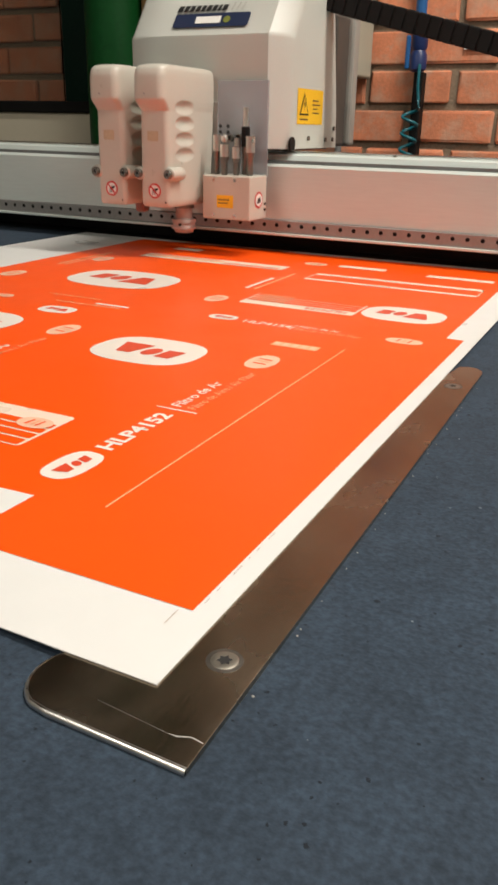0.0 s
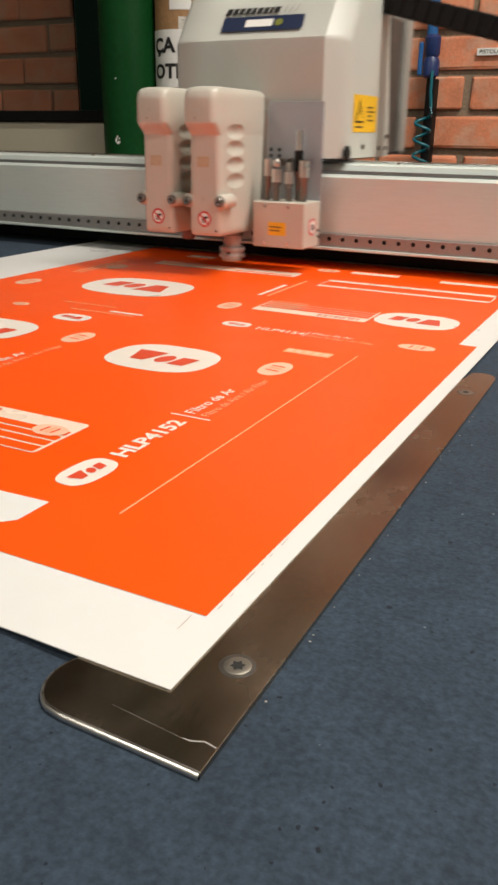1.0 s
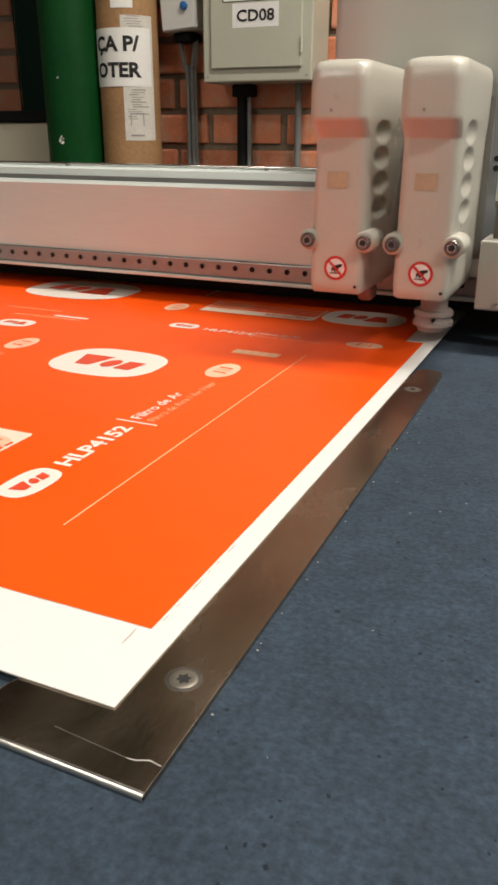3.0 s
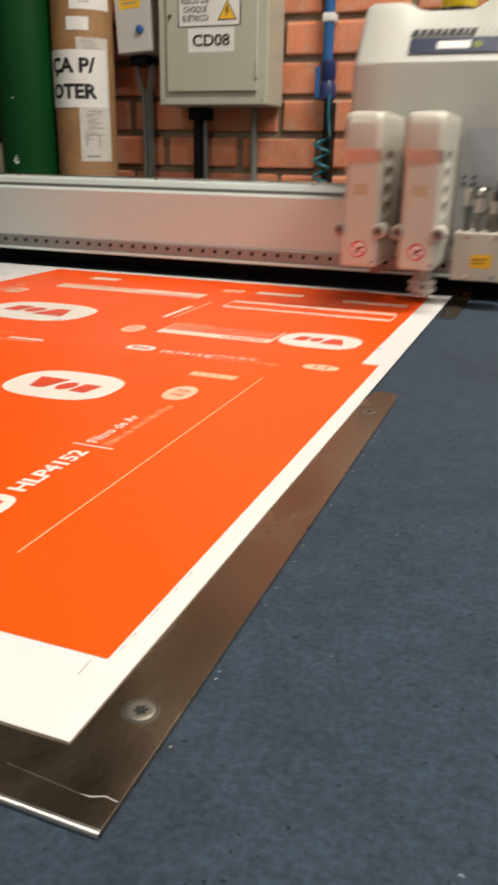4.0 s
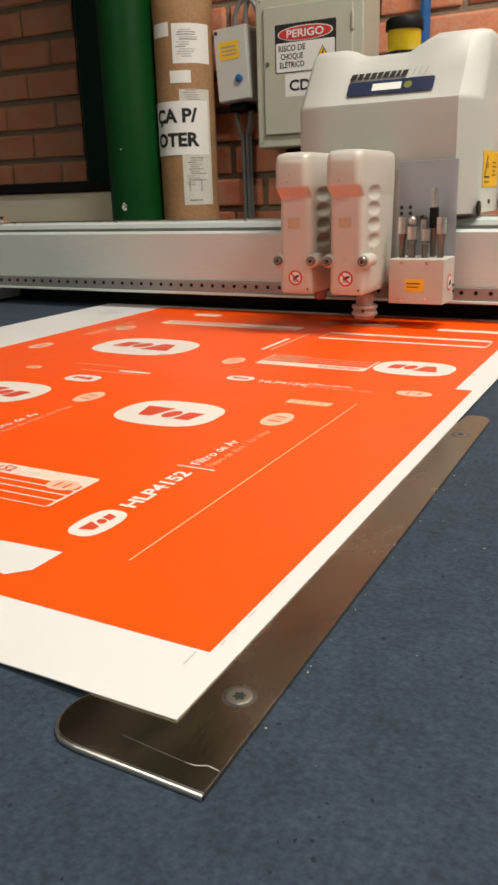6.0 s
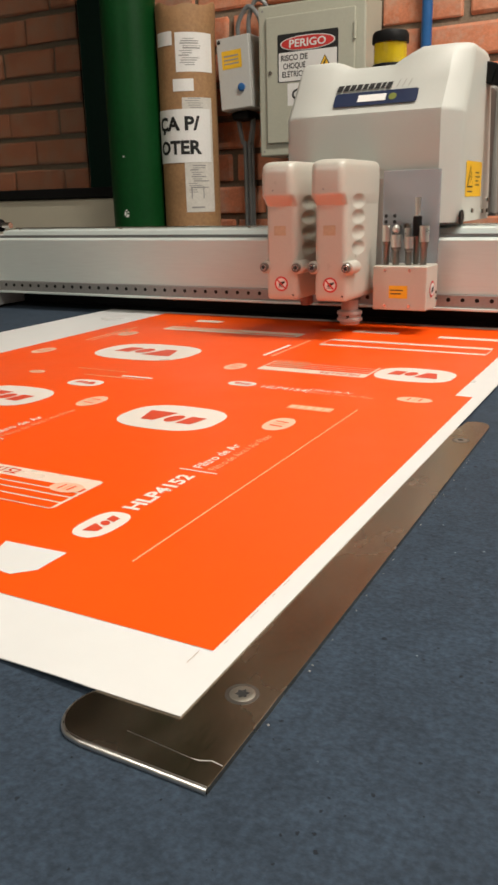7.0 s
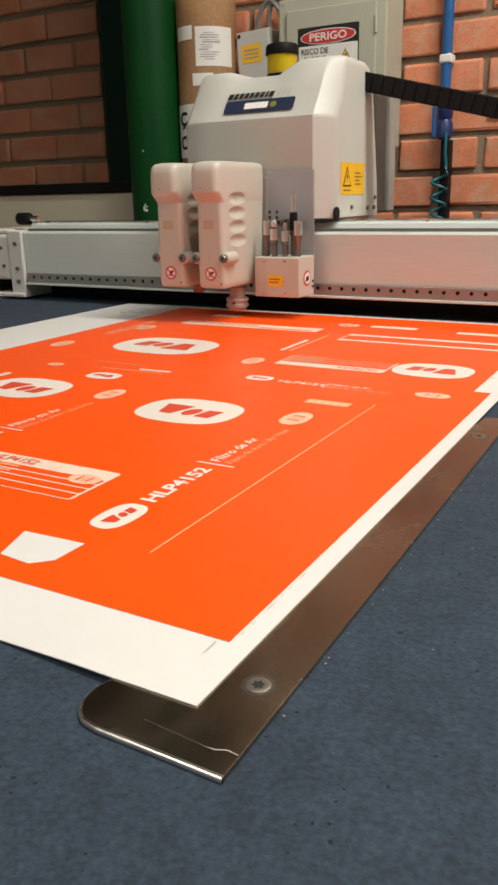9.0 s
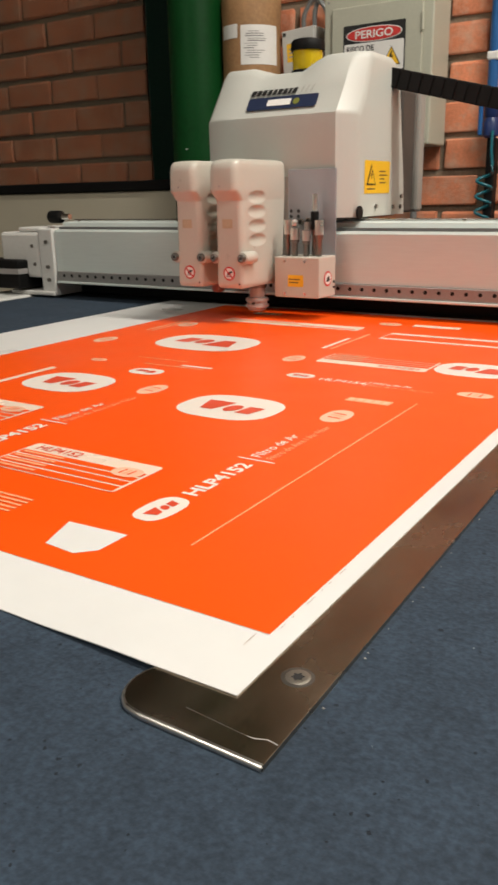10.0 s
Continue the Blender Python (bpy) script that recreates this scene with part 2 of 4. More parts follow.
def single(name, bm, mat, label, category, base, group="", kind="", smooth=False):
    """A thing that is one mesh."""
    bmesh.ops.translate(bm, verts=bm.verts, vec=-Vector(base))
    ob = new(name, finish(bm, name, mat, smooth))
    ob.location = base
    BASE[ob] = Vector(base)
    return tagged(ob, label, category, group, kind)


def box(x0, x1, y0, y1, z0, z1, bevel=0.0, seg=2, bm=None):
    own = bm is None
    b = bmesh.new()
    bmesh.ops.create_cube(b, size=1)
    for v in b.verts:
        v.co = Vector((x0 + (v.co.x + 0.5) * (x1 - x0), y0 + (v.co.y + 0.5) * (y1 - y0), z0 + (v.co.z + 0.5) * (z1 - z0)))
    if bevel:
        bmesh.ops.bevel(b, geom=list(b.edges), offset=bevel, segments=seg, profile=0.5, affect="EDGES", clamp_overlap=True)
    if own:
        return b
    join(bm, b)
    return bm


def join(bm, b):
    me = bpy.data.meshes.new("tmp")
    b.to_mesh(me)
    b.free()
    bm.from_mesh(me)
    bpy.data.meshes.remove(me)


def rod(p, q, r, r2=None, seg=24, bevel=0.0, bm=None):
    p, q = Vector(p), Vector(q)
    b = bmesh.new()
    bmesh.ops.create_cone(b, cap_ends=True, segments=seg, radius1=r, radius2=r if r2 is None else r2, depth=(q - p).length)
    if bevel:
        es = [e for e in b.edges if len(e.link_faces) == 2 and any(len(f.verts) > 4 for f in e.link_faces)]
        bmesh.ops.bevel(b, geom=es, offset=bevel, segments=2, profile=0.5, affect="EDGES")
    turn = (q - p).to_track_quat("Z", "Y").to_matrix().to_4x4()
    bmesh.ops.transform(b, matrix=Matrix.Translation((p + q) / 2) @ turn, verts=b.verts)
    if bm is None:
        return b
    join(bm, b)
    return bm


def turned(profile, centre, seg=32):
    """A body turned round the z axis; profile of (r, z)."""
    b = bmesh.new()
    rings = []
    for r, z in profile:
        rings.append([b.verts.new((centre[0] + r * math.cos(a), centre[1] + r * math.sin(a), centre[2] + z)) for a in [2 * math.pi * i / seg for i in range(seg)]])
    for p, q in zip(rings, rings[1:]):
        for i in range(seg):
            b.faces.new((p[i], p[(i + 1) % seg], q[(i + 1) % seg], q[i]))
    b.faces.new(rings[0])
    b.faces.new(rings[-1])
    return b


def prism(outline, z0, z1, bevel=0.0):
    """An outline of (x, y) raised from z0 to z1."""
    b = bmesh.new()
    lo = [b.verts.new((x, y, z0)) for x, y in outline]
    hi = [b.verts.new((x, y, z1)) for x, y in outline]
    n = len(outline)
    b.faces.new(lo)
    top = b.faces.new(hi)
    for i in range(n):
        b.faces.new((lo[i], lo[(i + 1) % n], hi[(i + 1) % n], hi[i]))
    if bevel:
        bmesh.ops.bevel(b, geom=list(top.edges), offset=bevel, segments=2, profile=0.5, affect="EDGES")
    return b


def extrude_x(profile, x0, x1, bevel=0.0):
    """A profile of (y, z) drawn out along x."""
    b = bmesh.new()
    lo = [b.verts.new((x0, y, z)) for y, z in profile]
    hi = [b.verts.new((x1, y, z)) for y, z in profile]
    n = len(profile)
    b.faces.new(lo)
    b.faces.new(hi)
    for i in range(n):
        b.faces.new((lo[i], lo[(i + 1) % n], hi[(i + 1) % n], hi[i]))
    if bevel:
        bmesh.ops.bevel(b, geom=list(b.edges), offset=bevel, segments=2, profile=0.5, affect="EDGES", clamp_overlap=True)
    return b


def rounded(cx, cy, hx, hy, r, seg=6):
    pts = []
    for sx, sy, a0 in ((1, 1, 0), (-1, 1, 90), (-1, -1, 180), (1, -1, 270)):
        for i in range(seg + 1):
            a = radians(a0 + 90 * i / seg)
            pts.append((cx + sx * (hx - r) + r * math.cos(a), cy + sy * (hy - r) + r * math.sin(a)))
    return pts


def lozenge(cx, cy, a, b, power=2.7, seg=56):
    out = []
    for i in range(seg):
        t = 2 * math.pi * i / seg
        c, s = math.cos(t), math.sin(t)
        out.append((cx + a * math.copysign(abs(c) ** (2 / power), c), cy + b * math.copysign(abs(s) ** (2 / power), s)))
    return out


def loft(sections):
    """Closed body through outlines of equal length, each (points xy, z)."""
    b = bmesh.new()
    rings = [[b.verts.new((x, y, z)) for x, y in pts] for pts, z in sections]
    n = len(rings[0])
    for p, q in zip(rings, rings[1:]):
        for i in range(n):
            b.faces.new((p[i], p[(i + 1) % n], q[(i + 1) % n], q[i]))
    b.faces.new(rings[0])
    b.faces.new(rings[-1])
    return b


def flat(outline, m):
    """A flat shape of (u, v) laid by the matrix m."""
    b = bmesh.new()
    b.faces.new([b.verts.new(m @ Vector((u, v, 0))) for u, v in outline])
    return b


def tube(points, r, seg=10, smooth_steps=6):
    """A bent round bar through the points."""
    pts = [Vector(p) for p in points]
    path = []
    for i in range(len(pts) - 1):
        p0, p1, p2, p3 = pts[max(i - 1, 0)], pts[i], pts[i + 1], pts[min(i + 2, len(pts) - 1)]
        for k in range(smooth_steps):
            t = k / smooth_steps
            path.append(0.5 * ((2 * p1) + (p2 - p0) * t + (2 * p0 - 5 * p1 + 4 * p2 - p3) * t * t + (3 * p1 - p0 - 3 * p2 + p3) * t ** 3))
    path.append(pts[-1])
    b = bmesh.new()
    rings = []
    for i, p in enumerate(path):
        d = (path[min(i + 1, len(path) - 1)] - path[max(i - 1, 0)]).normalized()
        q = d.to_track_quat("Z", "Y")
        rings.append([b.verts.new(p + q @ Vector((r * math.cos(2 * math.pi * k / seg), r * math.sin(2 * math.pi * k / seg), 0))) for k in range(seg)])
    for a, c in zip(rings, rings[1:]):
        for k in range(seg):
            b.faces.new((a[k], a[(k + 1) % seg], c[(k + 1) % seg], c[k]))
    b.faces.new(rings[0])
    b.faces.new(rings[-1])
    return b


def letters(text, height, bold=0.0, squeeze=1.0):
    """Letters of the built-in font as a flat mesh: capitals of that height from (0, 0), and the width."""
    cu = bpy.data.curves.new("letters", "FONT")
    cu.body, cu.size, cu.offset, cu.resolution_u = text, height / 0.69, bold * height, 3
    ob = new("letters", cu)
    bpy.context.view_layer.update()
    me = bpy.data.meshes.new_from_object(ob.evaluated_get(bpy.context.evaluated_depsgraph_get()))
    b = bmesh.new()
    b.from_mesh(me)
    bpy.data.objects.remove(ob)
    bpy.data.meshes.remove(me)
    bpy.data.curves.remove(cu)
    for v in b.verts:
        v.co.x *= squeeze
    return b, max(v.co.x for v in b.verts)


def lettering(name, text, height, m, mat, parent, bold=0.0, width=None):
    b, w = letters(text, height, bold)
    if width:
        for v in b.verts:
            v.co.x *= width / w
    bmesh.ops.transform(b, matrix=m, verts=b.verts)
    return part(name, b, mat, parent)


# ---- room ----
def room():
    single("floor", box(-3.6, 3.2, -3.2, 2.0, -1.0, -0.9), CONCRETE, "grey concrete workshop floor", "floor", (0, 0, -0.9), kind="structure")
    single("ceiling", box(-3.6, 3.2, -3.2, 2.0, 2.2, 2.3), PLASTER, "plain pale workshop ceiling", "ceiling", (0, 0, 2.2), kind="structure")
    single("wall_west", box(-3.7, -3.6, -3.2, 2.0, -0.9, 2.2), PLASTER, "plain plastered workshop wall", "wall", (-3.65, 0, -0.9), kind="structure")
    single("wall_east", box(3.2, 3.3, -3.2, 2.0, -0.9, 2.2), PLASTER, "plain plastered workshop wall", "wall", (3.25, 0, -0.9), kind="structure")
    single("wall_south", box(-3.6, 3.2, -3.3, -3.2, -0.9, 2.2), PLASTER, "plain plastered workshop wall", "wall", (0, -3.25, -0.9), kind="structure")
    for lx, ly in LAMPS:
        lamp = thing("ceiling_light", lx, ly, 2.2, "white ceiling batten light with a glowing tube", "ceiling light", "ceiling lights")
        part("housing", box(lx - 0.64, lx + 0.64, ly - 0.09, ly + 0.09, 2.14, 2.2, 0.008), WHITE_PAINT, lamp)
        part("tube", rod((lx - 0.58, ly, 2.115), (lx + 0.58, ly, 2.115), 0.014), GLOW, lamp, "glowing white tube")


room()


# ---- cutting table ----
def cutting_table():
    t = thing("cutting_table", 0, 0.4, -0.9, "flatbed cutting table with blue-grey felt bed", "table")
    part("bed", box(-1.03, 0.95, -0.75, 1.45, -0.012, 0.0), FELT, t, "blue-grey felt cutting mat")
    part("frame", box(-1.02, 0.94, -0.74, 1.44, -0.16, -0.0125, 0.006), WHITE_PAINT, t)
    for x in (-1.045, 0.965):
        part("side_rail", box(x - 0.09 if x < 0 else x - 0.012, x + 0.012 if x < 0 else x + 0.09, -0.78, 1.48, -0.1, 0.004, 0.003), WHITE_PAINT, t, "white enamelled side rail")
    for x in (-0.9, 0.8):
        for y in (-0.6, 1.3):
            part("leg", box(x - 0.05, x + 0.05, y - 0.05, y + 0.05, -0.9, -0.161, 0.006), WHITE_PAINT, t)


cutting_table()


def corner_ruler():
    r = thing("corner_ruler", 0.0, 0.16, 0.0, "brushed steel corner ruler screwed to the felt bed", "ruler")
    pts = [(0.0382, -0.0690), (0.0338, 0.380)]
    for i in range(9):
        a = radians(0 + 180 * i / 8 * 0.55)
        pts.append((0.0228 + 0.011 * math.cos(a), 0.380 + 0.014 * math.sin(a)))
    pts += [(0.014, 0.391), (0.0105, 0.360), (0.001, 0.33), (0.003, -0.034)]
    for i in range(9):
        a = radians(90 + 180 * i / 8)
        pts.append((-0.0160 + 0.0145 * math.cos(a), -0.0517 + 0.0163 * math.sin(a)))
    plate = part("plate", prism(pts, 0.0, 0.0024, 0.00015), STEEL, r)
    # worn bright edge along the tip and the front
    way = [(-0.0160 + 0.0145 * math.cos(radians(a)), -0.0517 + 0.0163 * math.sin(radians(a))) for a in range(120, 260, 10)] + [(-0.014, -0.0682), (0.0130, -0.0686), (0.0380, -0.0691)]
    rim = bmesh.new()
    rings = []
    for k, (x, y) in enumerate(way):
        q, p = way[min(k + 1, len(way) - 1)], way[max(k - 1, 0)]
        d = Vector((q[0] - p[0], q[1] - p[1])).normalized()
        nx, ny = d.y, -d.x
        if nx * (x + 0.0) + ny * (y + 0.052) < 0:
            nx, ny = -nx, -ny
        rings.append([rim.verts.new((x + nx * o, y + ny * o, z)) for o, z in ((0.0008, 0.0002), (0.0009, 0.0010), (0.0006, 0.0017), (0.0001, 0.0022), (-0.0006, 0.00252))])
    for p, q in zip(rings, rings[1:]):
        for k in range(4):
            rim.faces.new((p[k], q[k], q[k + 1], p[k + 1]))
    part("polished_edge", rim, STEEL_EDGE, r, "bright polished edge", smooth=True)
    for x, y in ((0.0245, -0.020), (0.0215, 0.337)):
        s = part("screw", turned([(0.0052, 0.0), (0.0052, 0.00250), (0.0047, 0.00266), (0.0030, 0.00260), (0.0001, 0.00258)], (x, y, 0)), ZINC, r, "countersunk star-drive screw", smooth=True)
        part("rim", turned([(0.0067, 0.0022), (0.0067, 0.00248), (0.0052, 0.00256)], (x, y, 0)), DARK_METAL, s, smooth=True)
        star = [((0.0029 if k % 2 else 0.0018) * math.cos(math.pi * k / 6), (0.0029 if k % 2 else 0.0018) * math.sin(math.pi * k / 6)) for k in range(12)]
        part("drive_hole", flat(star, Matrix.Translation((x, y, 0.00275))), INK_BLACK, s)
    m = Matrix.Translation((0, 0, 0.00246))
    part("scratch", flat([(0.0245, -0.0592), (0.029, -0.0594), (0.033, -0.0576), (0.0375, -0.0582), (0.0375, -0.0577), (0.033, -0.0570), (0.029, -0.0587)], m), GREY_COVER, r, "bright scratch line")
    part("scratch", flat([(-0.002, -0.0570), (0.0245, -0.0592), (0.0245, -0.0590), (-0.002, -0.0568)], m), STEEL_EDGE, r)
    o = thing("corner_ruler", 0.02, 0.82, 0.0, "brushed steel ruler at the far end of the bed", "ruler")
    part("plate", prism(rounded(0.0245, 0.835, 0.0105, 0.10, 0.006), 0, 0.0024, 0.0005), STEEL, o)
    part("screw", turned([(0.0055, 0.0022), (0.0055, 0.0028), (0.003, 0.0026)], (0.0245, 0.76, 0)), CHROME, o, smooth=True)


corner_ruler()


# ---- printed sheet ----
def lint():
    """Crumbs and fluff gathered along the ruler's edge."""
    rnd = random.Random(21)
    b = bmesh.new()
    for k in range(20):
        y = rnd.uniform(-0.06, 0.38)
        x = 0.0392 - 0.0120 * (y + 0.07) / 0.45 * 1.0 + 0.0075 * (y + 0.07) / 0.45 + 0.0008 + abs(rnd.gauss(0, 0.0006))
        if k > 15:
            x, y = rnd.uniform(0.05, 0.22), rnd.uniform(0.0, 0.5)
        s = rnd.uniform(0.0002, 0.00045)
        q = bmesh.new()
        bmesh.ops.create_icosphere(q, subdivisions=1, radius=s)
        for v in q.verts:
            v.co = Vector((v.co.x * rnd.uniform(0.6, 1.8) + x, v.co.y * rnd.uniform(0.6, 1.8) + y, max(0.0, v.co.z * 0.7 + s * 0.5)))
        join(b, q)
    single("lint", b, GREY_COVER, "pale paper crumbs lying on the felt", "lint", (0.06, 0.15, 0.0), kind="stuff")


lint()


def laid(x, y, turn, z):
    return pose(x, y, z, 0, 0, turn)


def printed_sheet():
    s = thing("printed_sheet", -0.35, 0.43, 0.0025, "orange printed white board sheet lying on the cutting bed", "printed sheet")
    xs = [0.011, -0.02, -0.032] + [-0.032 - 0.008 * k for k in range(1, 11)] + [-0.3, -0.725]
    ys = [-0.0424, -0.038, -0.032, -0.026, -0.020, -0.014, -0.008, 0.0, 0.882]
    sheet = bmesh.new()
    tops = []
    for z in (0.0026, 0.0031):
        grid = []
        for x in xs:
            u = max(0.0, min(1.0, (-0.032 - x) / 0.08))
            line = []
            for y in ys:
                w = max(0.0, min(1.0, -y / 0.0424))
                drop = 0.0022 * u * u * (3 - 2 * u) * w * w
                line.append(sheet.verts.new((x, y + 0.0025 * u * w, z - drop)))
            grid.append(line)
        for p, q in zip(grid, grid[1:]):
            for k in range(len(ys) - 1):
                sheet.faces.new((p[k], p[k + 1], q[k + 1], q[k]))
        tops.append(grid[0] + [g[-1] for g in grid[1:]] + grid[-1][-2::-1] + [g[0] for g in grid[-2:0:-1]])
    low, high = tops
    for k in range(len(low)):
        sheet.faces.new((low[k], low[(k + 1) % len(low)], high[(k + 1) % len(low)], high[k]))
    part("board", sheet, BOARD, s, "white board with bare margins")
    part("orange_print", flat([(0, 0), (0, 0.472), (-0.016, 0.472), (-0.016, 0.863), (-0.597, 0.863), (-0.597, 0)], Matrix.Translation((0, 0, 0.0034))), ORANGE, s, "glossy orange printed field")
    Z1, Z2, Z3, Z4 = 0.00365, 0.0039, 0.00415, 0.0044

    def shape(name, pts, mat=PALE, z=Z1):
        return part(name, flat(pts, Matrix.Translation((0, 0, z))), mat, s)

    def bar(x0, x1, y0, y1, mat=TABLE_INK, z=Z1, name="printed_bar"):
        return shape(name, [(x0, y0), (x1, y0), (x1, y1), (x0, y1)], mat, z)

    def emblem(cx, cy, a, b, turn):
        e = part("emblem", flat(lozenge(0, 0, a, b), laid(cx, cy, turn, Z1)), PALE, s, "white rounded emblem with red blocks")
        k = a / 0.05
        j = b / 0.037
        blocks = ([(-0.034, 0.013), (-0.002, 0.013), (-0.012, -0.014), (-0.026, -0.014)],
                  [(0.0055 + 0.0080 * math.cos(t) + 0.002 * math.sin(t), -0.003 + 0.0105 * math.sin(t)) for t in [2 * math.pi * i / 20 for i in range(20)]],
                  [(0.0185, 0.007), (0.036, 0.007), (0.031, -0.014), (0.0145, -0.014)])
        for pts in blocks:
            part("emblem_block", flat([(u * k * 0.93, v * j * 1.02) for u, v in pts], laid(cx, cy, turn, Z2)), RED_INK, e)

    emblem(-0.2195, 0.3040, 0.0472, 0.0372, 0)
    emblem(-0.4195, 0.3105, 0.0475, 0.0372, 0)
    emblem(-0.4200, 0.556, 0.0672, 0.0500, 180)
    emblem(-0.0755, 0.544, 0.0415, 0.0325, 180)
    emblem(-0.1265, 0.0880, 0.0195, 0.0118, 88)
    emblem(-0.380, 0.3855, 0.0200, 0.0135, 180)
    emblem(-0.2245, 0.442, 0.0150, 0.0095, 0)

    def badge(cx, cy, a, b, turn, z=Z1):
        e = part("badge", flat(lozenge(0, 0, a, b, 2.2), laid(cx, cy, turn, z)), BADGE_INK, s, "pale oval badge with an orange drawing")
        for u in (-0.34, 0.0, 0.30):
            part("badge_mark", flat([(a * (u - 0.07), -b * 0.5), (a * (u + 0.06), -b * 0.5), (a * (u + 0.13), b * 0.5), (a * (u + 0.02), b * 0.5)], laid(cx, cy, turn, z + 0.00025)), ORANGE if u else PEACH, e)

    badge(-0.1245, 0.3205, 0.0195, 0.0120, 90)
    badge(-0.3225, 0.3240, 0.0190, 0.0115, 90)
    badge(-0.273, 0.516, 0.0170, 0.0115, 90)
    badge(-0.0455, 0.4415, 0.0165, 0.0095, 0)
    badge(-0.470, 0.411, 0.0100, 0.0070, 0)
    badge(-0.555, 0.517, 0.0190, 0.0120, 90)
    badge(-0.268, 0.787, 0.0160, 0.0110, 0)
    badge(-0.530, 0.665, 0.0180, 0.0120, 90)

    # the long rules
    bar(-0.0812, -0.0801, 0.055, 0.389, PEACH, name="printed_rule")
    for dx, dy in ((0, 0), (-0.2, 0.004)):
        lettering("printed_code", "HLP4152", 0.0108, laid(-0.1205 + dx, 0.1135 + dy, 90, Z1), PALE, s, 0.05, 0.068)
        bar(-0.139 + dx, -0.109 + dx, 0.1905 + dy, 0.1922 + dy, PALE, name="printed_rule")
        lettering("printed_caption", "Filtro de Ar", 0.0082, laid(-0.1245 + dx, 0.1965 + dy, 90, Z1), PALE, s, 0.015, 0.060)
        lettering("printed_caption", "Filtro de Aire / Air Filter", 0.0066, laid(-0.1135 + dx, 0.1965 + dy, 90, Z1), PEACH, s, 0.0, 0.092)
    shape("bare_flap", [(-0.161, 0.0465), (-0.119, 0.0485), (-0.1195, 0.026), (-0.129, 0.0165), (-0.151, 0.0185)], BOARD)

    def data_table(x0, x1, y0, y1, flip=False, text="HLP4152"):
        h = y1 - y0
        e = part("data_table", flat(rounded((x0 + x1) / 2, (y0 + y1) / 2, (x1 - x0) / 2, h / 2, 0.0035), laid(0, 0, 0, Z1)), TABLE_INK, s, "cream ruled data table")
        w = 0.0010
        for lo, hi in ((0.0, 0.2), (0.2, 0.38), (0.38, 0.54), (0.54, 0.71)):
            if flip:
                lo, hi = 1 - hi, 1 - lo
            c, d = y0 + h * lo + w, y0 + h * hi - w
            part("table_cell", flat(rounded((x0 + x1) / 2, (c + d) / 2, (x1 - x0) / 2 - 2 * w, (d - c) / 2, 0.0012), laid(0, 0, 0, Z2)), ORANGE, e)
            mid = (c + d) / 2
            part("table_line", flat([(x0 + 0.005, mid - 0.0013), (x0 + 0.045, mid - 0.0013), (x0 + 0.045, mid + 0.0013), (x0 + 0.005, mid + 0.0013)], laid(0, 0, 0, Z3)), PEACH, e)
        b, wd = letters(text, h * 0.17, 0.02)
        for v in b.verts:
            v.co.x *= (x1 - x0) * 0.36 / wd
        m = laid(x0 + 0.008, y1 - h * 0.235, 0, Z2) if not flip else laid(x1 - 0.008, y0 + h * 0.235, 180, Z2)
        bmesh.ops.transform(b, matrix=m, verts=b.verts)
        part("table_code", b, RED_INK, e)

    data_table(-0.290, -0.170, 0.094, 0.147)
    badge(-0.186, 0.127, 0.0125, 0.0085, 0, Z3)
    data_table(-0.245, -0.119, 0.512, 0.566, True, "HLP4154")
    data_table(-0.486, -0.366, 0.176, 0.227)
    badge(-0.386, 0.207, 0.0125, 0.0085, 0, Z3)
    for i in range(5):
        bar(-0.250 + i * 0.002, -0.204, 0.0395 + i * 0.0048, 0.0415 + i * 0.0048, PEACH, name="printed_line")
    lettering("printed_code", "HLP4154", 0.0095, laid(-0.2010, 0.4335, 0, Z1), PALE, s, 0.02, 0.050)
    bar(-0.1495, -0.1485, 0.428, 0.448, PALE, name="printed_rule")
    lettering("printed_caption", "Filtro de Ar", 0.0066, laid(-0.1455, 0.4405, 0, Z1), PALE, s, 0.01, 0.040)
    lettering("printed_caption", "Filtro de Aire / Air Filter", 0.0060, laid(-0.1455, 0.4305, 0, Z1), PEACH, s, 0.0, 0.064)
    # small care symbols, and the strips near the far edge
    bar(-0.142, -0.100, 0.371, 0.384, PEACH)
    for i in range(5):
        bar(-0.140 + i * 0.0082, -0.135 + i * 0.0082, 0.3735, 0.3815, BADGE_INK, Z2, "care_mark")
    for y0, y1 in ((0.674, 0.6825), (0.7105, 0.7215)):
        bar(-0.238, -0.030, y0, y1)
    bar(-0.239, -0.2375, 0.674, 0.7215)
    bar(-0.0315, -0.030, 0.674, 0.7215)
    bar(-0.506, -0.288, 0.716, 0.746)
    bar(-0.500, -0.380, 0.727, 0.7345, PEACH, Z2)
    bar(-0.376, -0.294, 0.721, 0.726, ORANGE, Z2)
    bar(-0.500, -0.390, 0.739, 0.742, ORANGE, Z2)
    bar(-0.235, -0.170, 0.781, 0.797)
    bar(-0.113, -0.030, 0.771, 0.786)
    bar(-0.500, -0.455, 0.795, 0.815)
    bar(-0.490, -0.4815, 0.262, 0.357)
    bar(-0.556, -0.552, 0.60, 0.72, PEACH)
    bar(-0.546, -0.543, 0.60, 0.69, PEACH)
    bar(-0.275, -0.270, 0.585, 0.66, PALE)
    bar(-0.263, -0.260, 0.585, 0.70, PEACH)
    bar(-0.41, -0.33, 0.418, 0.4205, PEACH)
    bar(-0.365, -0.325, 0.4255, 0.4305, PALE)
    bar(-0.44, -0.37, 0.4445, 0.4465, PEACH)
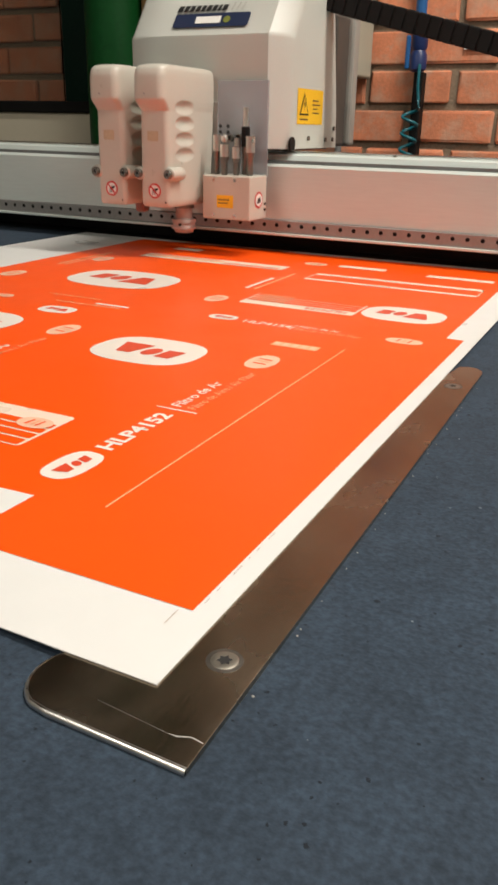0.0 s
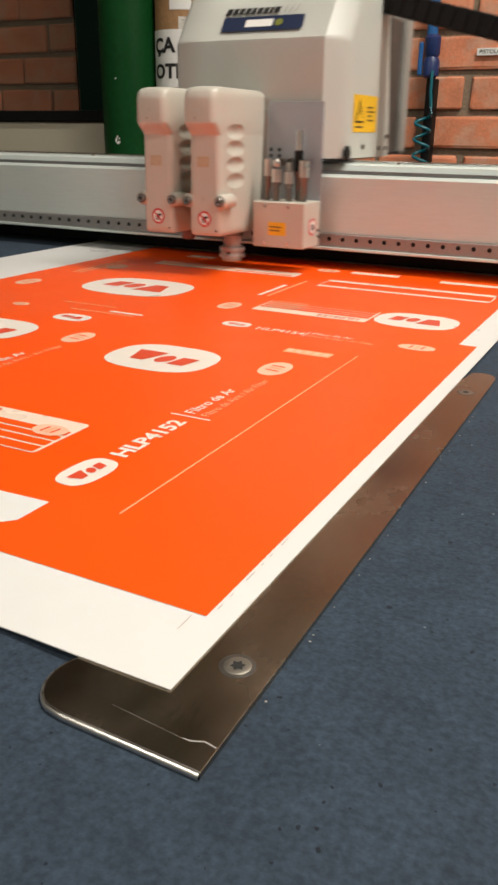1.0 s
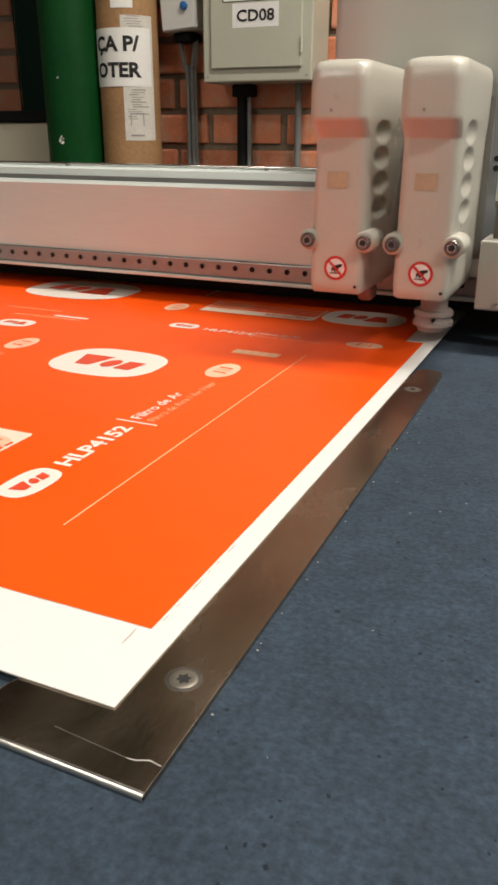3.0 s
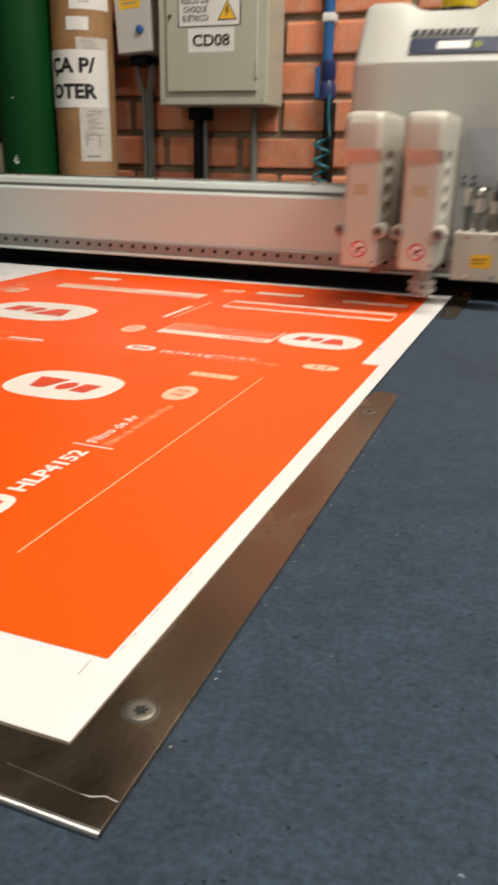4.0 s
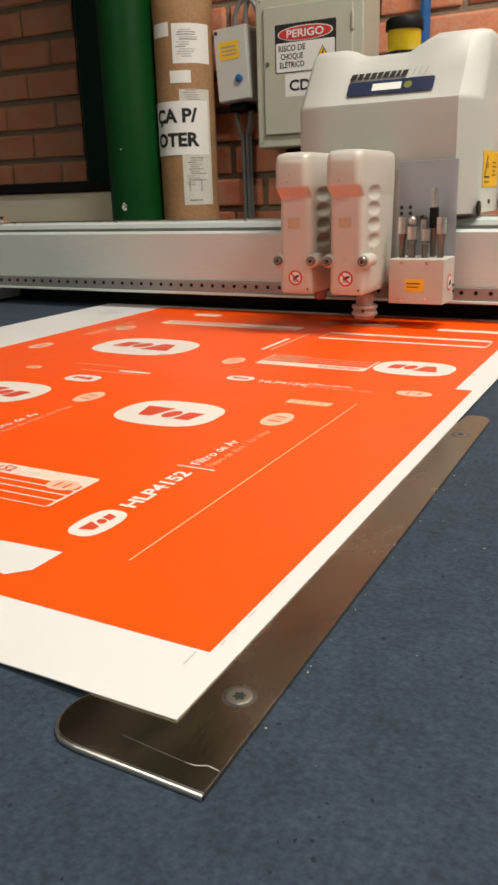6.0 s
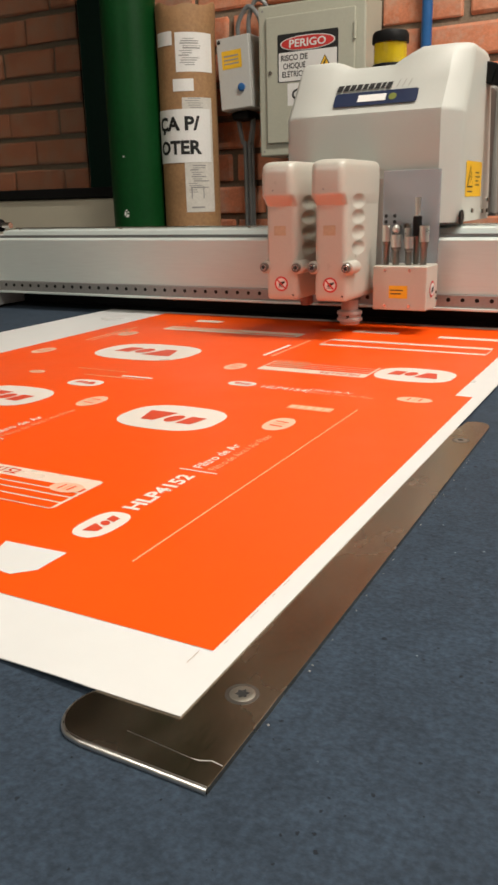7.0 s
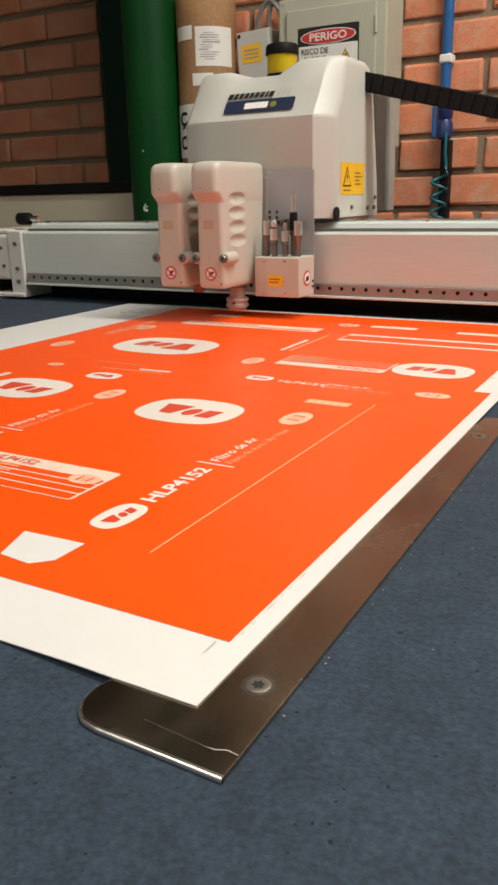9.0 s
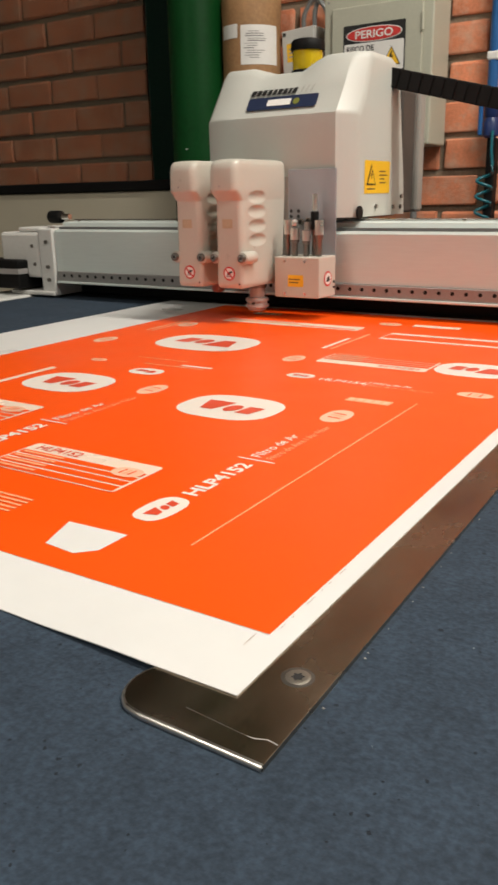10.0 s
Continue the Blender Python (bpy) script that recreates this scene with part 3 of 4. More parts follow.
    for x0, x1, y0, y1 in ((-0.0052, -0.0049, -0.0125, -0.0025), (0.0016, 0.0019, 0.006, 0.010), (0.0016, 0.0019, 0.016, 0.019), (0.0016, 0.0019, 0.03, 0.038), (0.0016, 0.0019, 0.044, 0.046), (0.0016, 0.0019, 0.052, 0.055), (0.0016, 0.0019, 0.064, 0.071)):
        bar(x0, x1, y0, y1, TAN_INK, 0.0036, "register_mark")


printed_sheet()


# ---- gantry: a beam that runs along the table ----
def gantry():
    g = thing("gantry", -0.05, 0.92, 0.0, "grey aluminium gantry beam spanning the cutting table", "machine beam")
    F = 0.860
    prof = [(F, 0.0505), (F, 0.1225), (F + 0.003, 0.1260), (F + 0.014, 0.1260), (F + 0.014, 0.1300), (F + 0.022, 0.1300), (F + 0.024, 0.1375), (F + 0.028, 0.1395), (F + 0.125, 0.1395), (F + 0.125, 0.0505)]
    part("beam", extrude_x(prof, -0.965, 0.93), ALU, g, "brushed grey aluminium profile")
    part("groove", box(-0.964, 0.929, F + 0.012, F + 0.0215, 0.1263, 0.1307), ALU_DARK, g)
    part("top_rail", box(-0.955, 0.92, F + 0.045, F + 0.060, 0.1400, 0.1430, 0.001), CHROME, g, "polished guide rail")
    rack = part("rack", box(-0.962, 0.928, F - 0.004, F + 0.018, 0.0325, 0.0500, 0.001), RACK, g, "perforated steel rack strip")
    hole = None
    i = 0
    x = -0.945
    while x < 0.92:
        if hole is None:
            hole = part("hole", rod((x, F - 0.0044, 0.0428), (x, F - 0.0034, 0.0428), 0.0029, seg=12), RUBBER, rack)
        else:
            h = new("hole", hole.data)
            h.parent, h.location = rack, (i * 0.0196, 0, 0)
        i += 1
        x += 0.0196
    part("lip", box(-0.962, 0.928, F - 0.008, F + 0.004, 0.0285, 0.0320, 0.0008), ALU, g)
    # Black sheet added to stand for the shaded bed under the beam.
    part("under_beam_shade", box(-0.96, 0.926, F + 0.055, F + 0.115, 0.006, 0.0495), RUBBER, g, "black sheet added for the deep shade under the beam")
    for sx in (-1, 1):
        x = -0.985 if sx < 0 else 0.95
        b = part("end_bracket", box(x - 0.018, x + 0.018, F - 0.006, F + 0.13, 0.0065, 0.128, 0.003), WHITE_PAINT, g, "white enamelled end bracket")
        for y, z in ((F - 0.007, 0.034), (F - 0.007, 0.058), (F - 0.007, 0.104)):
            part("bolt", rod((x + 0.003, y - 0.003, z), (x + 0.003, y + 0.002, z), 0.0036, seg=12), DARK_METAL, b)
        block = part("drive_housing", box(x - 0.125 if sx < 0 else x + 0.02, x - 0.02 if sx < 0 else x + 0.105, F - 0.004, F + 0.14, 0.036, 0.121, 0.006), WHITE_PAINT, g, "white drive housing")
        for bx, bz in ((0.038, 0.096), (0.034, 0.062)):
            part("bolt", rod((x + sx * bx, F - 0.0065, bz), (x + sx * bx, F - 0.003, bz), 0.0032, seg=12), DARK_METAL, block)
        part("motor_cover", box(x - 0.16 if sx < 0 else x + 0.06, x - 0.055 if sx < 0 else x + 0.16, F - 0.03, F + 0.1, 0.016, 0.070, 0.004), BLACK, g, "black motor cover")
        part("motor_band", box(x - 0.1605 if sx < 0 else x + 0.0595, x - 0.0545 if sx < 0 else x + 0.1605, F - 0.031, F + 0.1, 0.044, 0.054), INK_GREY, g)
        part("base_foot", box(x - 0.10, x + 0.018, F - 0.012, F + 0.13, 0.0045, 0.012, 0.002), WHITE_PAINT, g)
        k = part("end_knob", rod((x - 0.016, F + 0.03, 0.148), (x + 0.012, F + 0.03, 0.148), 0.0115, bevel=0.002), BLACK, g, "black end knob", smooth=True)
        part("knob_pin", rod((x + 0.012, F + 0.03, 0.148), (x + 0.034, F + 0.03, 0.148), 0.0055), CHROME, k)
    part("step", box(-1.062, -1.0035, F, F + 0.1, 0.1215, 0.130, 0.003), WHITE_PAINT, g)
    for x in (-0.93, -0.70, -0.45, -0.2, 0.05, 0.3, 0.55, 0.8):
        part("set_screw", turned([(0.003, 0), (0.003, 0.002), (0.0015, 0.0032)], (x, F + 0.032, 0.1395), 12), CHROME, g)
    return g


GANTRY = gantry()


# ---- carriage with hood, two tools and a tool rack ----
def tool(parent, dx):
    """One cream tool body with flared head; dx along the beam."""
    cx, y0, y1 = -0.2720 + dx, 0.715, 0.842

    keys = [(0.0535, 0.0200, 0.003, 0.020, 0.004), (0.0560, 0.0217, 0.001, 0.016, 0.005), (0.063, 0.0223, 0.0, 0.012, 0.006), (0.112, 0.0220, 0.0, 0.006, 0.007), (0.1720, 0.0216, 0.0, 0.0, 0.008),
            (0.1732, 0.0216, -0.0003, 0.0, 0.008), (0.1790, 0.0222, -0.0060, 0.0, 0.009), (0.1852, 0.0226, -0.0122, 0.0, 0.009), (0.1875, 0.0227, -0.0135, 0.0, 0.009), (0.2128, 0.0230, -0.0130, 0.0, 0.010),
            (0.2200, 0.0226, -0.0115, 0.0, 0.010), (0.2237, 0.0218, -0.0092, 0.001, 0.010), (0.2263, 0.0205, -0.0060, 0.004, 0.011), (0.2278, 0.0160, 0.001, 0.010, 0.011)]
    heights = sorted({k[0] for k in keys} | {0.1035 + 0.0012 * i for i in range(74)})

    def ring(z):
        """The outline at height z: hw half width, front and back edges, with four finger scoops pressed into each flank."""
        hi = next(i for i, k in enumerate(keys) if k[0] >= z - 1e-9)
        lo = max(hi - 1, 0)
        f = 0 if hi == lo else (z - keys[lo][0]) / (keys[hi][0] - keys[lo][0])
        hw, fr, bk, rad = [p + (q - p) * f for p, q in zip(keys[lo][1:], keys[hi][1:])]
        corner = rounded(cx, (y0 + fr + y1 - bk) / 2, hw, (y1 - bk - y0 - fr) / 2, rad, 6)
        pts = []
        for i, p in enumerate(corner):
            pts.append(p)
            q = corner[(i + 1) % len(corner)]
            if i in (13, 27):
                for k in range(1, 40):
                    y = p[1] + (q[1] - p[1]) * k / 40
                    press = 0.0
                    for n in range(4):
                        dz = (z - 0.1190 - n * 0.0195) / 0.0088
                        rr = dz ** 2 + ((y - y0 - 0.043) / 0.024) ** 2
                        if rr < 1:
                            press = 0.0040 * (1 - rr) ** 0.9 * (1.0 + 0.55 * dz)
                    pts.append((p[0] + (press if p[0] < cx else -press), y))
        return pts, z

    body = part("tool", loft([ring(z) for z in heights]), CREAM, parent, "cream plastic tool body", smooth=True)
    # ears with hex screws
    ZK = 0.0958
    for sx in (-1, 1):
        ex = cx + sx * 0.0232
        part("ear", rod((ex, y0 - 0.0012, ZK), (ex, y0 + 0.030, ZK), 0.0086, bevel=0.002), CREAM, body, smooth=True)
        part("screw_ring", turned_y(ex, y0 - 0.0062, ZK, [(0.0058, 0.0055), (0.0058, 0.001), (0.0051, 0.0), (0.0040, 0.0), (0.0036, 0.002)]), DARK_METAL, body, "dark steel hex screw", smooth=True)
        part("screw_core", rod((ex, y0 - 0.0058, ZK), (ex, y0 - 0.0030, ZK), 0.0040, seg=6), CHROME, body)
        part("screw_socket", disc_y(ex, y0 - 0.00600, ZK, 0.0026, 6), INK_BLACK, body)
    # round warning mark
    mx, mz = cx + 0.0002, 0.0742
    ring = part("warning_mark", disc_y(mx, y0 - 0.0004, mz, 0.0098), SIGN_RED, body, "round red and white warning mark")
    part("mark_field", disc_y(mx, y0 - 0.0007, mz, 0.0076), SIGN_WHITE, ring)
    for pts in ([(0.0054, 0.0038), (0.0022, 0.0031), (-0.0008, 0.0023), (-0.0032, 0.0001), (-0.0034, -0.0026), (-0.0023, -0.0029), (-0.0020, -0.0006), (-0.0008, -0.0030), (0.0004, -0.0032), (0.0004, -0.0008), (0.0020, -0.0019), (0.0026, -0.0001), (0.0040, 0.0010), (0.0057, 0.0016)], [(-0.0048, -0.0044), (0.0048, -0.0044), (0.0048, -0.0036), (-0.0048, -0.0036)]):
        part("mark_shape", flat([(u, v) for u, v in pts], Matrix.Translation((mx, y0 - 0.0010, mz)) @ pose(0, 0, 0, 90)), INK_BLACK, ring)
    part("mark_bar", flat([(-0.0060, 0.0046), (-0.0046, 0.0060), (0.0060, -0.0046), (0.0046, -0.0060)], Matrix.Translation((mx, y0 - 0.0013, mz)) @ pose(0, 0, 0, 90)), SIGN_RED, ring)
    part("sticker", flat(rounded(cx - 0.001, 0, 0.0085, 0.0062, 0.001), Matrix.Translation((0, y0 - 0.0004, 0.1425)) @ pose(0, 0, 0, 90)), CARD_TAPE, body, "small tan sticker")
    part("dimple", disc_y(cx - 0.004, y0 - 0.0139, 0.1925, 0.0012), INK_GREY, body)
    part("base_screw", disc_y(cx + 0.017, y0 - 0.0003, 0.0600, 0.0013), INK_BLACK, body)
    return body


def turned_y(x, y, z, profile):
    b = turned(profile, (0, 0, 0), 20)
    bmesh.ops.transform(b, matrix=Matrix.Translation((x, y, z)) @ pose(0, 0, 0, -90), verts=b.verts)
    return b


def disc_y(x, y, z, r, seg=28):
    return flat([(r * math.cos(2 * math.pi * i / seg), r * math.sin(2 * math.pi * i / seg)) for i in range(seg)], Matrix.Translation((x, y, z)) @ pose(0, 0, 0, 90))


CARD_TAPE = material("tan_sticker", (0.50, 0.40, 0.27), 0.6, 0, 0.12, 60, 300)


def hood_mesh():
    """A rounded cover: a profile in y and z at stations along x."""
    x0, x1 = -0.396, -0.1470
    b = bmesh.new()
    rings = []
    stations = [(0.0, 0.012), (0.0035, 0.004), (0.010, 0.0), (0.05, 0), (0.060, 0), (0.072, 0), (0.085, 0), (0.14, 0), (0.152, 0), (0.165, 0), (0.18, 0), (0.224, 0.0), (0.230, 0.0), (0.237, 0.0), (0.2435, 0.0012), (0.247, 0.004), (0.249, 0.011)]
    for u, inset in stations:
        x = x0 + u
        lift = 0.0
        if 0.055 < u < 0.160:
            lift = -0.011 * min(1, (u - 0.055) / 0.02, (0.160 - u) / 0.02)
        if u > 0.16:
            lift = 0.008 * min(1, (u - 0.16) / 0.02)
        top = 0.3680 + lift
        pts = [(0.850, 0.146), (0.847, 0.200), (0.846, 0.286), (0.8465, 0.2905), (0.8495, 0.2935), (0.874, 0.328), (0.895, top - 0.011), (0.901, top - 0.004), (0.909, top - 0.001), (0.920, top), (0.995, top), (1.012, top - 0.006), (1.026, top - 0.022), (1.043, 0.27), (1.057, 0.20), (1.063, 0.146)]
        cy, cz = 0.955, 0.23
        ring = []
        back = 0.026 * max(0.0, min(1.0, (u - 0.224) / 0.022))
        for y, z in pts:
            y += back * max(0.0, min(1.0, (0.93 - y) / 0.06))
            dy, dz = y - cy, z - cz
            ring.append(b.verts.new((x, cy + dy * (1 - inset / 0.105), (cz + dz * (1 - inset / 0.13)) if z > 0.15 else z)))
        rings.append(ring)
    n = len(rings[0])
    for p, q in zip(rings, rings[1:]):
        for i in range(n):
            b.faces.new((p[i], p[(i + 1) % n], q[(i + 1) % n], q[i]))
    b.faces.new(rings[0])
    b.faces.new(rings[-1])
    return b


def carriage():
    c = thing("carriage", -0.28, 0.95, 0.1415, "cream cutting carriage with hood and two tools on the gantry", "cutting head")
    hood = part("hood", hood_mesh(), HOOD, c, "cream moulded hood", smooth=True)
    # name plate on the slope: plain bars in its colours
    slope = Matrix.Translation((0, 0.8652, 0.3171)) @ pose(0, 0, 0, 54.5)
    part("name_plate", flat(rounded(-0.2665, -0.0095, 0.0592, 0.0112, 0.004), slope @ Matrix.Translation((0, 0, 0.0012))), NAVY, hood, "navy name plate with a white bar")
    part("plate_bar", flat(rounded(-0.271, -0.0095, 0.020, 0.0056, 0.001), slope @ Matrix.Translation((0, 0, 0.0018))), SIGN_WHITE, hood)
    part("plate_dot", flat(rounded(-0.242, -0.0095, 0.0055, 0.0055, 0.0054), slope @ Matrix.Translation((0, 0, 0.0018))), material("olive_dot", (0.18, 0.20, 0.04)), hood)
    u = -0.3275
    for w, up, down in [(w, 0.0098, 0.0) for w in (0.0085, 0.0075, 0.0075, 0.0075, 0.0066, 0.0075, 0.0072, 0.0052, 0.0075)]:
        lo, hi, d = 0.0052 - down, 0.0052 + up, u + w
        part("name_bar", flat([(u + lo * 0.25, lo), (d + lo * 0.25, lo), (d + hi * 0.25, hi), (u + hi * 0.25, hi)], slope @ Matrix.Translation((0, 0, 0.0014))), INK_BLACK, hood)
        u += w + 0.0017
    for u in (-0.2400, -0.2320, -0.2240):
        part("name_bar", flat([(u, 0.0052), (u + 0.0012, 0.0052), (u + 0.0050, 0.0177), (u + 0.0038, 0.0177)], slope @ Matrix.Translation((0, 0, 0.0014))), GREY_COVER, hood)
    # yellow warning label on the flank
    side = Matrix.Translation((-0.1464, 0, 0)) @ pose(0, 0, 0, 90, 0, 90)
    lab = part("warning_label", flat(rounded(0.9410, 0.2025, 0.048, 0.0235, 0.002), side), YELLOW, hood, "yellow electric warning label")
    tri = [(0.9000, 0.191), (0.9340, 0.191), (0.9170, 0.221)]
    part("label_triangle", flat(tri, side @ Matrix.Translation((0, 0, 0.0004))), INK_BLACK, lab)
    part("label_inner", flat([(0.9040, 0.1932), (0.9300, 0.1932), (0.9170, 0.2168)], side @ Matrix.Translation((0, 0, 0.0008))), YELLOW, lab)
    for k, (a, d) in enumerate(((0.9470, 0.9710), (0.9470, 0.9770), (0.9490, 0.9670), (0.9490, 0.9730))):
        part("label_line", flat([(a, 0.2120 - 0.0055 * k), (d, 0.2120 - 0.0055 * k), (d, 0.2101 - 0.0055 * k), (a, 0.2101 - 0.0055 * k)], side @ Matrix.Translation((0, 0, 0.0004))), BROWN_INK, lab)
    part("label_line", flat([(0.9020, 0.1865), (0.9320, 0.1865), (0.9320, 0.1845), (0.9020, 0.1845)], side @ Matrix.Translation((0, 0, 0.0004))), BROWN_INK, lab)
    part("label_bolt", flat([(0.9180, 0.212), (0.9130, 0.204), (0.9170, 0.2045), (0.9140, 0.1965), (0.9210, 0.2065), (0.9170, 0.206), (0.9205, 0.212)], side @ Matrix.Translation((0, 0, 0.0012))), INK_BLACK, lab)
    for y, z in ((0.9360, 0.160), (1.0050, 0.158), (1.0350, 0.158), (1.0380, 0.174)):
        part("hood_screw", rod((-0.1465, y, z), (-0.1440, y, z), 0.0032, seg=12), DARK_METAL, hood)
    part("cable_notch", rod((-0.1480, 0.8780, 0.1525), (-0.1450, 0.8780, 0.1525), 0.0095, seg=16), RUBBER, hood)
    # Solid block, coloured dark for the shaded gap between hood and back cover.
    part("back_gap_shade", box(-0.372, -0.158, 1.0640, 1.122, 0.147, 0.338, 0.004), GAP_SHADE, c, "dark block with the shade of the gap behind the hood in its colour")
    part("back_cover", box(-0.375, -0.1500, 1.1225, 1.150, 0.147, 0.345, 0.005), GREY_COVER, c, "grey back cover")
    part("slide_block", box(-0.375, -0.165, 0.880, 1.06, 0.1432, 0.1462, 0.001), DARK_METAL, c)
    part("mount_plate", box(-0.372, -0.245, 0.8422, 0.8465, 0.070, 0.206, 0.001), GREY_COVER, c, "grey mounting plate")
    # beacon lamp
    bc = part("beacon_base", turned([(0.026, 0.0), (0.026, 0.008), (0.025, 0.010)], (-0.285, 0.975, 0.3565)), BLACK, c, smooth=True)
    part("beacon_lens", turned([(0.0235, 0.0), (0.0240, 0.002), (0.0240, 0.026), (0.0235, 0.028)], (-0.285, 0.975, 0.3665)), AMBER, bc, "clear yellow lamp lens", smooth=True)
    part("beacon_cap", turned([(0.0265, 0.0), (0.0268, 0.003), (0.0262, 0.012), (0.0235, 0.0155), (0.018, 0.017)], (-0.285, 0.975, 0.3945)), BLACK, bc, "black lamp cap", smooth=True)
    # cable chain leaning down to the right
    p, q = Vector((-0.153, 1.0, 0.3475)), Vector((0.62, 1.0, 0.152))
    n = 44
    d = (q - p) / n
    turn = math.degrees(math.atan2(d.z, d.x))
    link = None
    chain = part("cable_chain", extrude_x([(0.990, -0.0065), (0.990, 0.0065), (1.010, 0.0065), (1.010, -0.0065)], 0, 0.0001), RUBBER, c, "black plastic cable chain")
    for k in range(n):
        m = Matrix.Translation(p + d * k) @ pose(0, 0, 0, 0, -turn, 0)
        if link is None:
            b = box(0.0, 0.0170, -0.0145, 0.0145, -0.0140, 0.0140, 0.0020)
            box(0.0150, 0.0185, -0.0120, 0.0120, -0.0110, 0.0110, 0, bm=b)
            link = new("chain_link", finish(b, "chain_link", RUBBER))
            ob = link
        else:
            ob = new("chain_link", link.data)
        ob.parent = chain
        ob.matrix_local = Matrix.Translation(-BASE[c]) @ m
    # tools and holder ride a short way up and down
    movers = [tool(c, 0.0), tool(c, -0.0695)]
    right, left = movers
    foot = turned([(0.0118, 0.0460), (0.0118, 0.0300), (0.0168, 0.0290), (0.0175, 0.0252), (0.0156, 0.0238), (0.0156, 0.0208), (0.0175, 0.0194), (0.0175, 0.0158), (0.0142, 0.0146), (0.0132, 0.0112), (0.0118, 0.0106)], (-0.2735, 0.792, 0.0025))
    part("presser_foot", foot, NYLON, right, "white ribbed presser foot", smooth=True)
    part("foot_hole", rod((-0.2700, 0.7732, 0.0250), (-0.2700, 0.7790, 0.0250), 0.0016, seg=12), INK_BLACK, right)
    part("foot_collar", rod((-0.2735, 0.792, 0.047), (-0.2735, 0.792, 0.0545), 0.015), DARK_METAL, right)
    part("creasing_shoe", box(-0.336, -0.322, 0.760, 0.780, 0.040, 0.0545, 0.004), PINK_NYLON, left, "small pinkish creasing shoe")
    rk = part("tool_rack", box(-0.2385, -0.1650, 0.785, 0.838, 0.0357, 0.0936, 0.0015), CREAM, c, "cream tool rack box")
    shield = part("acrylic_shield", box(-0.2450, -0.1660, 0.8390, 0.8410, 0.085, 0.2150, 0.0006), ACRYLIC, rk, "clear acrylic shield")
    shield.visible_shadow = False
    part("rack_label", flat(rounded(-0.2030, 0, 0.0128, 0.0084, 0.001), Matrix.Translation((0, 0.7845, 0.0597)) @ pose(0, 0, 0, 90)), YELLOW, rk, "small orange label")
    ell = [2 * math.pi * i / 24 for i in range(24)]
    flank = pose(0, 0, 0, 90, 0, 90)
    part("rack_mark", flat([(0.812 + 0.0125 * math.cos(a), 0.062 + 0.0110 * math.sin(a)) for a in ell], Matrix.Translation((-0.1646, 0, 0)) @ flank), SIGN_RED, rk)
    part("rack_mark_field", flat([(0.812 + 0.0100 * math.cos(a), 0.062 + 0.0085 * math.sin(a)) for a in ell], Matrix.Translation((-0.1642, 0, 0)) @ flank), SIGN_WHITE, rk)
    part("rack_mark_shape", flat([(0.806, 0.057), (0.817, 0.059), (0.816, 0.066), (0.808, 0.064)], Matrix.Translation((-0.1638, 0, 0)) @ flank), INK_BLACK, rk)
    for x, z in ((-0.221, 0.0880), (-0.188, 0.0880), (-0.221, 0.0415), (-0.188, 0.0415)):
        part("rack_screw", rod((x, 0.7836, z), (x, 0.786, z), 0.0022, seg=10), CHROME, rk)
    for y, z in ((0.832, 0.048), (0.832, 0.056)):
        part("rack_screw", rod((-0.1655, y, z), (-0.1635, y, z), 0.0018, seg=10), RUBBER, rk)
    for x, y, r, z, tip in ((-0.2275, 0.806, 0.0054, 0.146, 0), (-0.2125, 0.800, 0.0062, 0.134, 1), (-0.2020, 0.819, 0.0045, 0.142, 0), (-0.1955, 0.802, 0.0054, 0.131, 0), (-0.1900, 0.819, 0.0056, 0.157, 2), (-0.1770, 0.808, 0.0060, 0.145, 0)):
        pen = part("spare_blade", turned([(r * 0.72, 0.0), (r * 0.72, (z - 0.094) * 0.45), (r, (z - 0.094) * 0.5), (r, z - 0.0945), (r * 0.8, z - 0.094)], (x, y, 0.0937), 20), DARK_METAL, rk, "steel blade holder", smooth=True)
        part("holder_ring", turned([(r * 1.06, 0.0), (r * 1.06, (z - 0.094) * 0.40)], (x, y, 0.094 + (z - 0.094) * 0.58), 20), RUBBER if tip == 2 else STEEL_EDGE, pen, smooth=True)
        if tip == 1:
            part("blade_ball", turned([(0.001, 0), (0.0045, 0.003), (0.0052, 0.006), (0.0045, 0.009), (0.001, 0.012)], (x, y, z)), STEEL_EDGE, pen, smooth=True)
        if tip == 2:
            part("blade_tip", rod((x, y, z), (x, y, z + 0.023), 0.0034), STEEL_EDGE, pen, smooth=True)
    for x in (-0.2398, -0.2276):
        for z in (0.1484, 0.1562):
            part("shield_hole", disc_y(x, 0.8385, z, 0.0026, 14), INK_BLACK, rk)
    for x, z in ((-0.2220, 0.1409), (-0.2088, 0.1423)):
        part("clip_ring", turned_y(x, 0.8330, z, [(0.0046, 0.0055), (0.0046, 0.0), (0.0032, 0.0), (0.0030, 0.0050)]), DARK_METAL, rk, "dark round spring clip", smooth=True)
    for k, (u, w) in enumerate(((-0.2050, 0.0180), (-0.2062, 0.0150))):
        part("label_line", flat([(u - w / 2, 0.0628 - 0.0045 * k), (u + w / 2, 0.0628 - 0.0045 * k), (u + w / 2, 0.0612 - 0.0045 * k), (u - w / 2, 0.0612 - 0.0045 * k)], Matrix.Translation((0, 0.7841, 0)) @ pose(0, 0, 0, 90)), BROWN_INK, rk)
    return c, movers + [rk]


PINK_NYLON = material("pink_nylon", (0.26, 0.14, 0.12), 0.45, 0, 0.08, 40, 200)
CARRIAGE, MOVERS = carriage()


# ---- things by the brick wall ----
WALL = 1.80


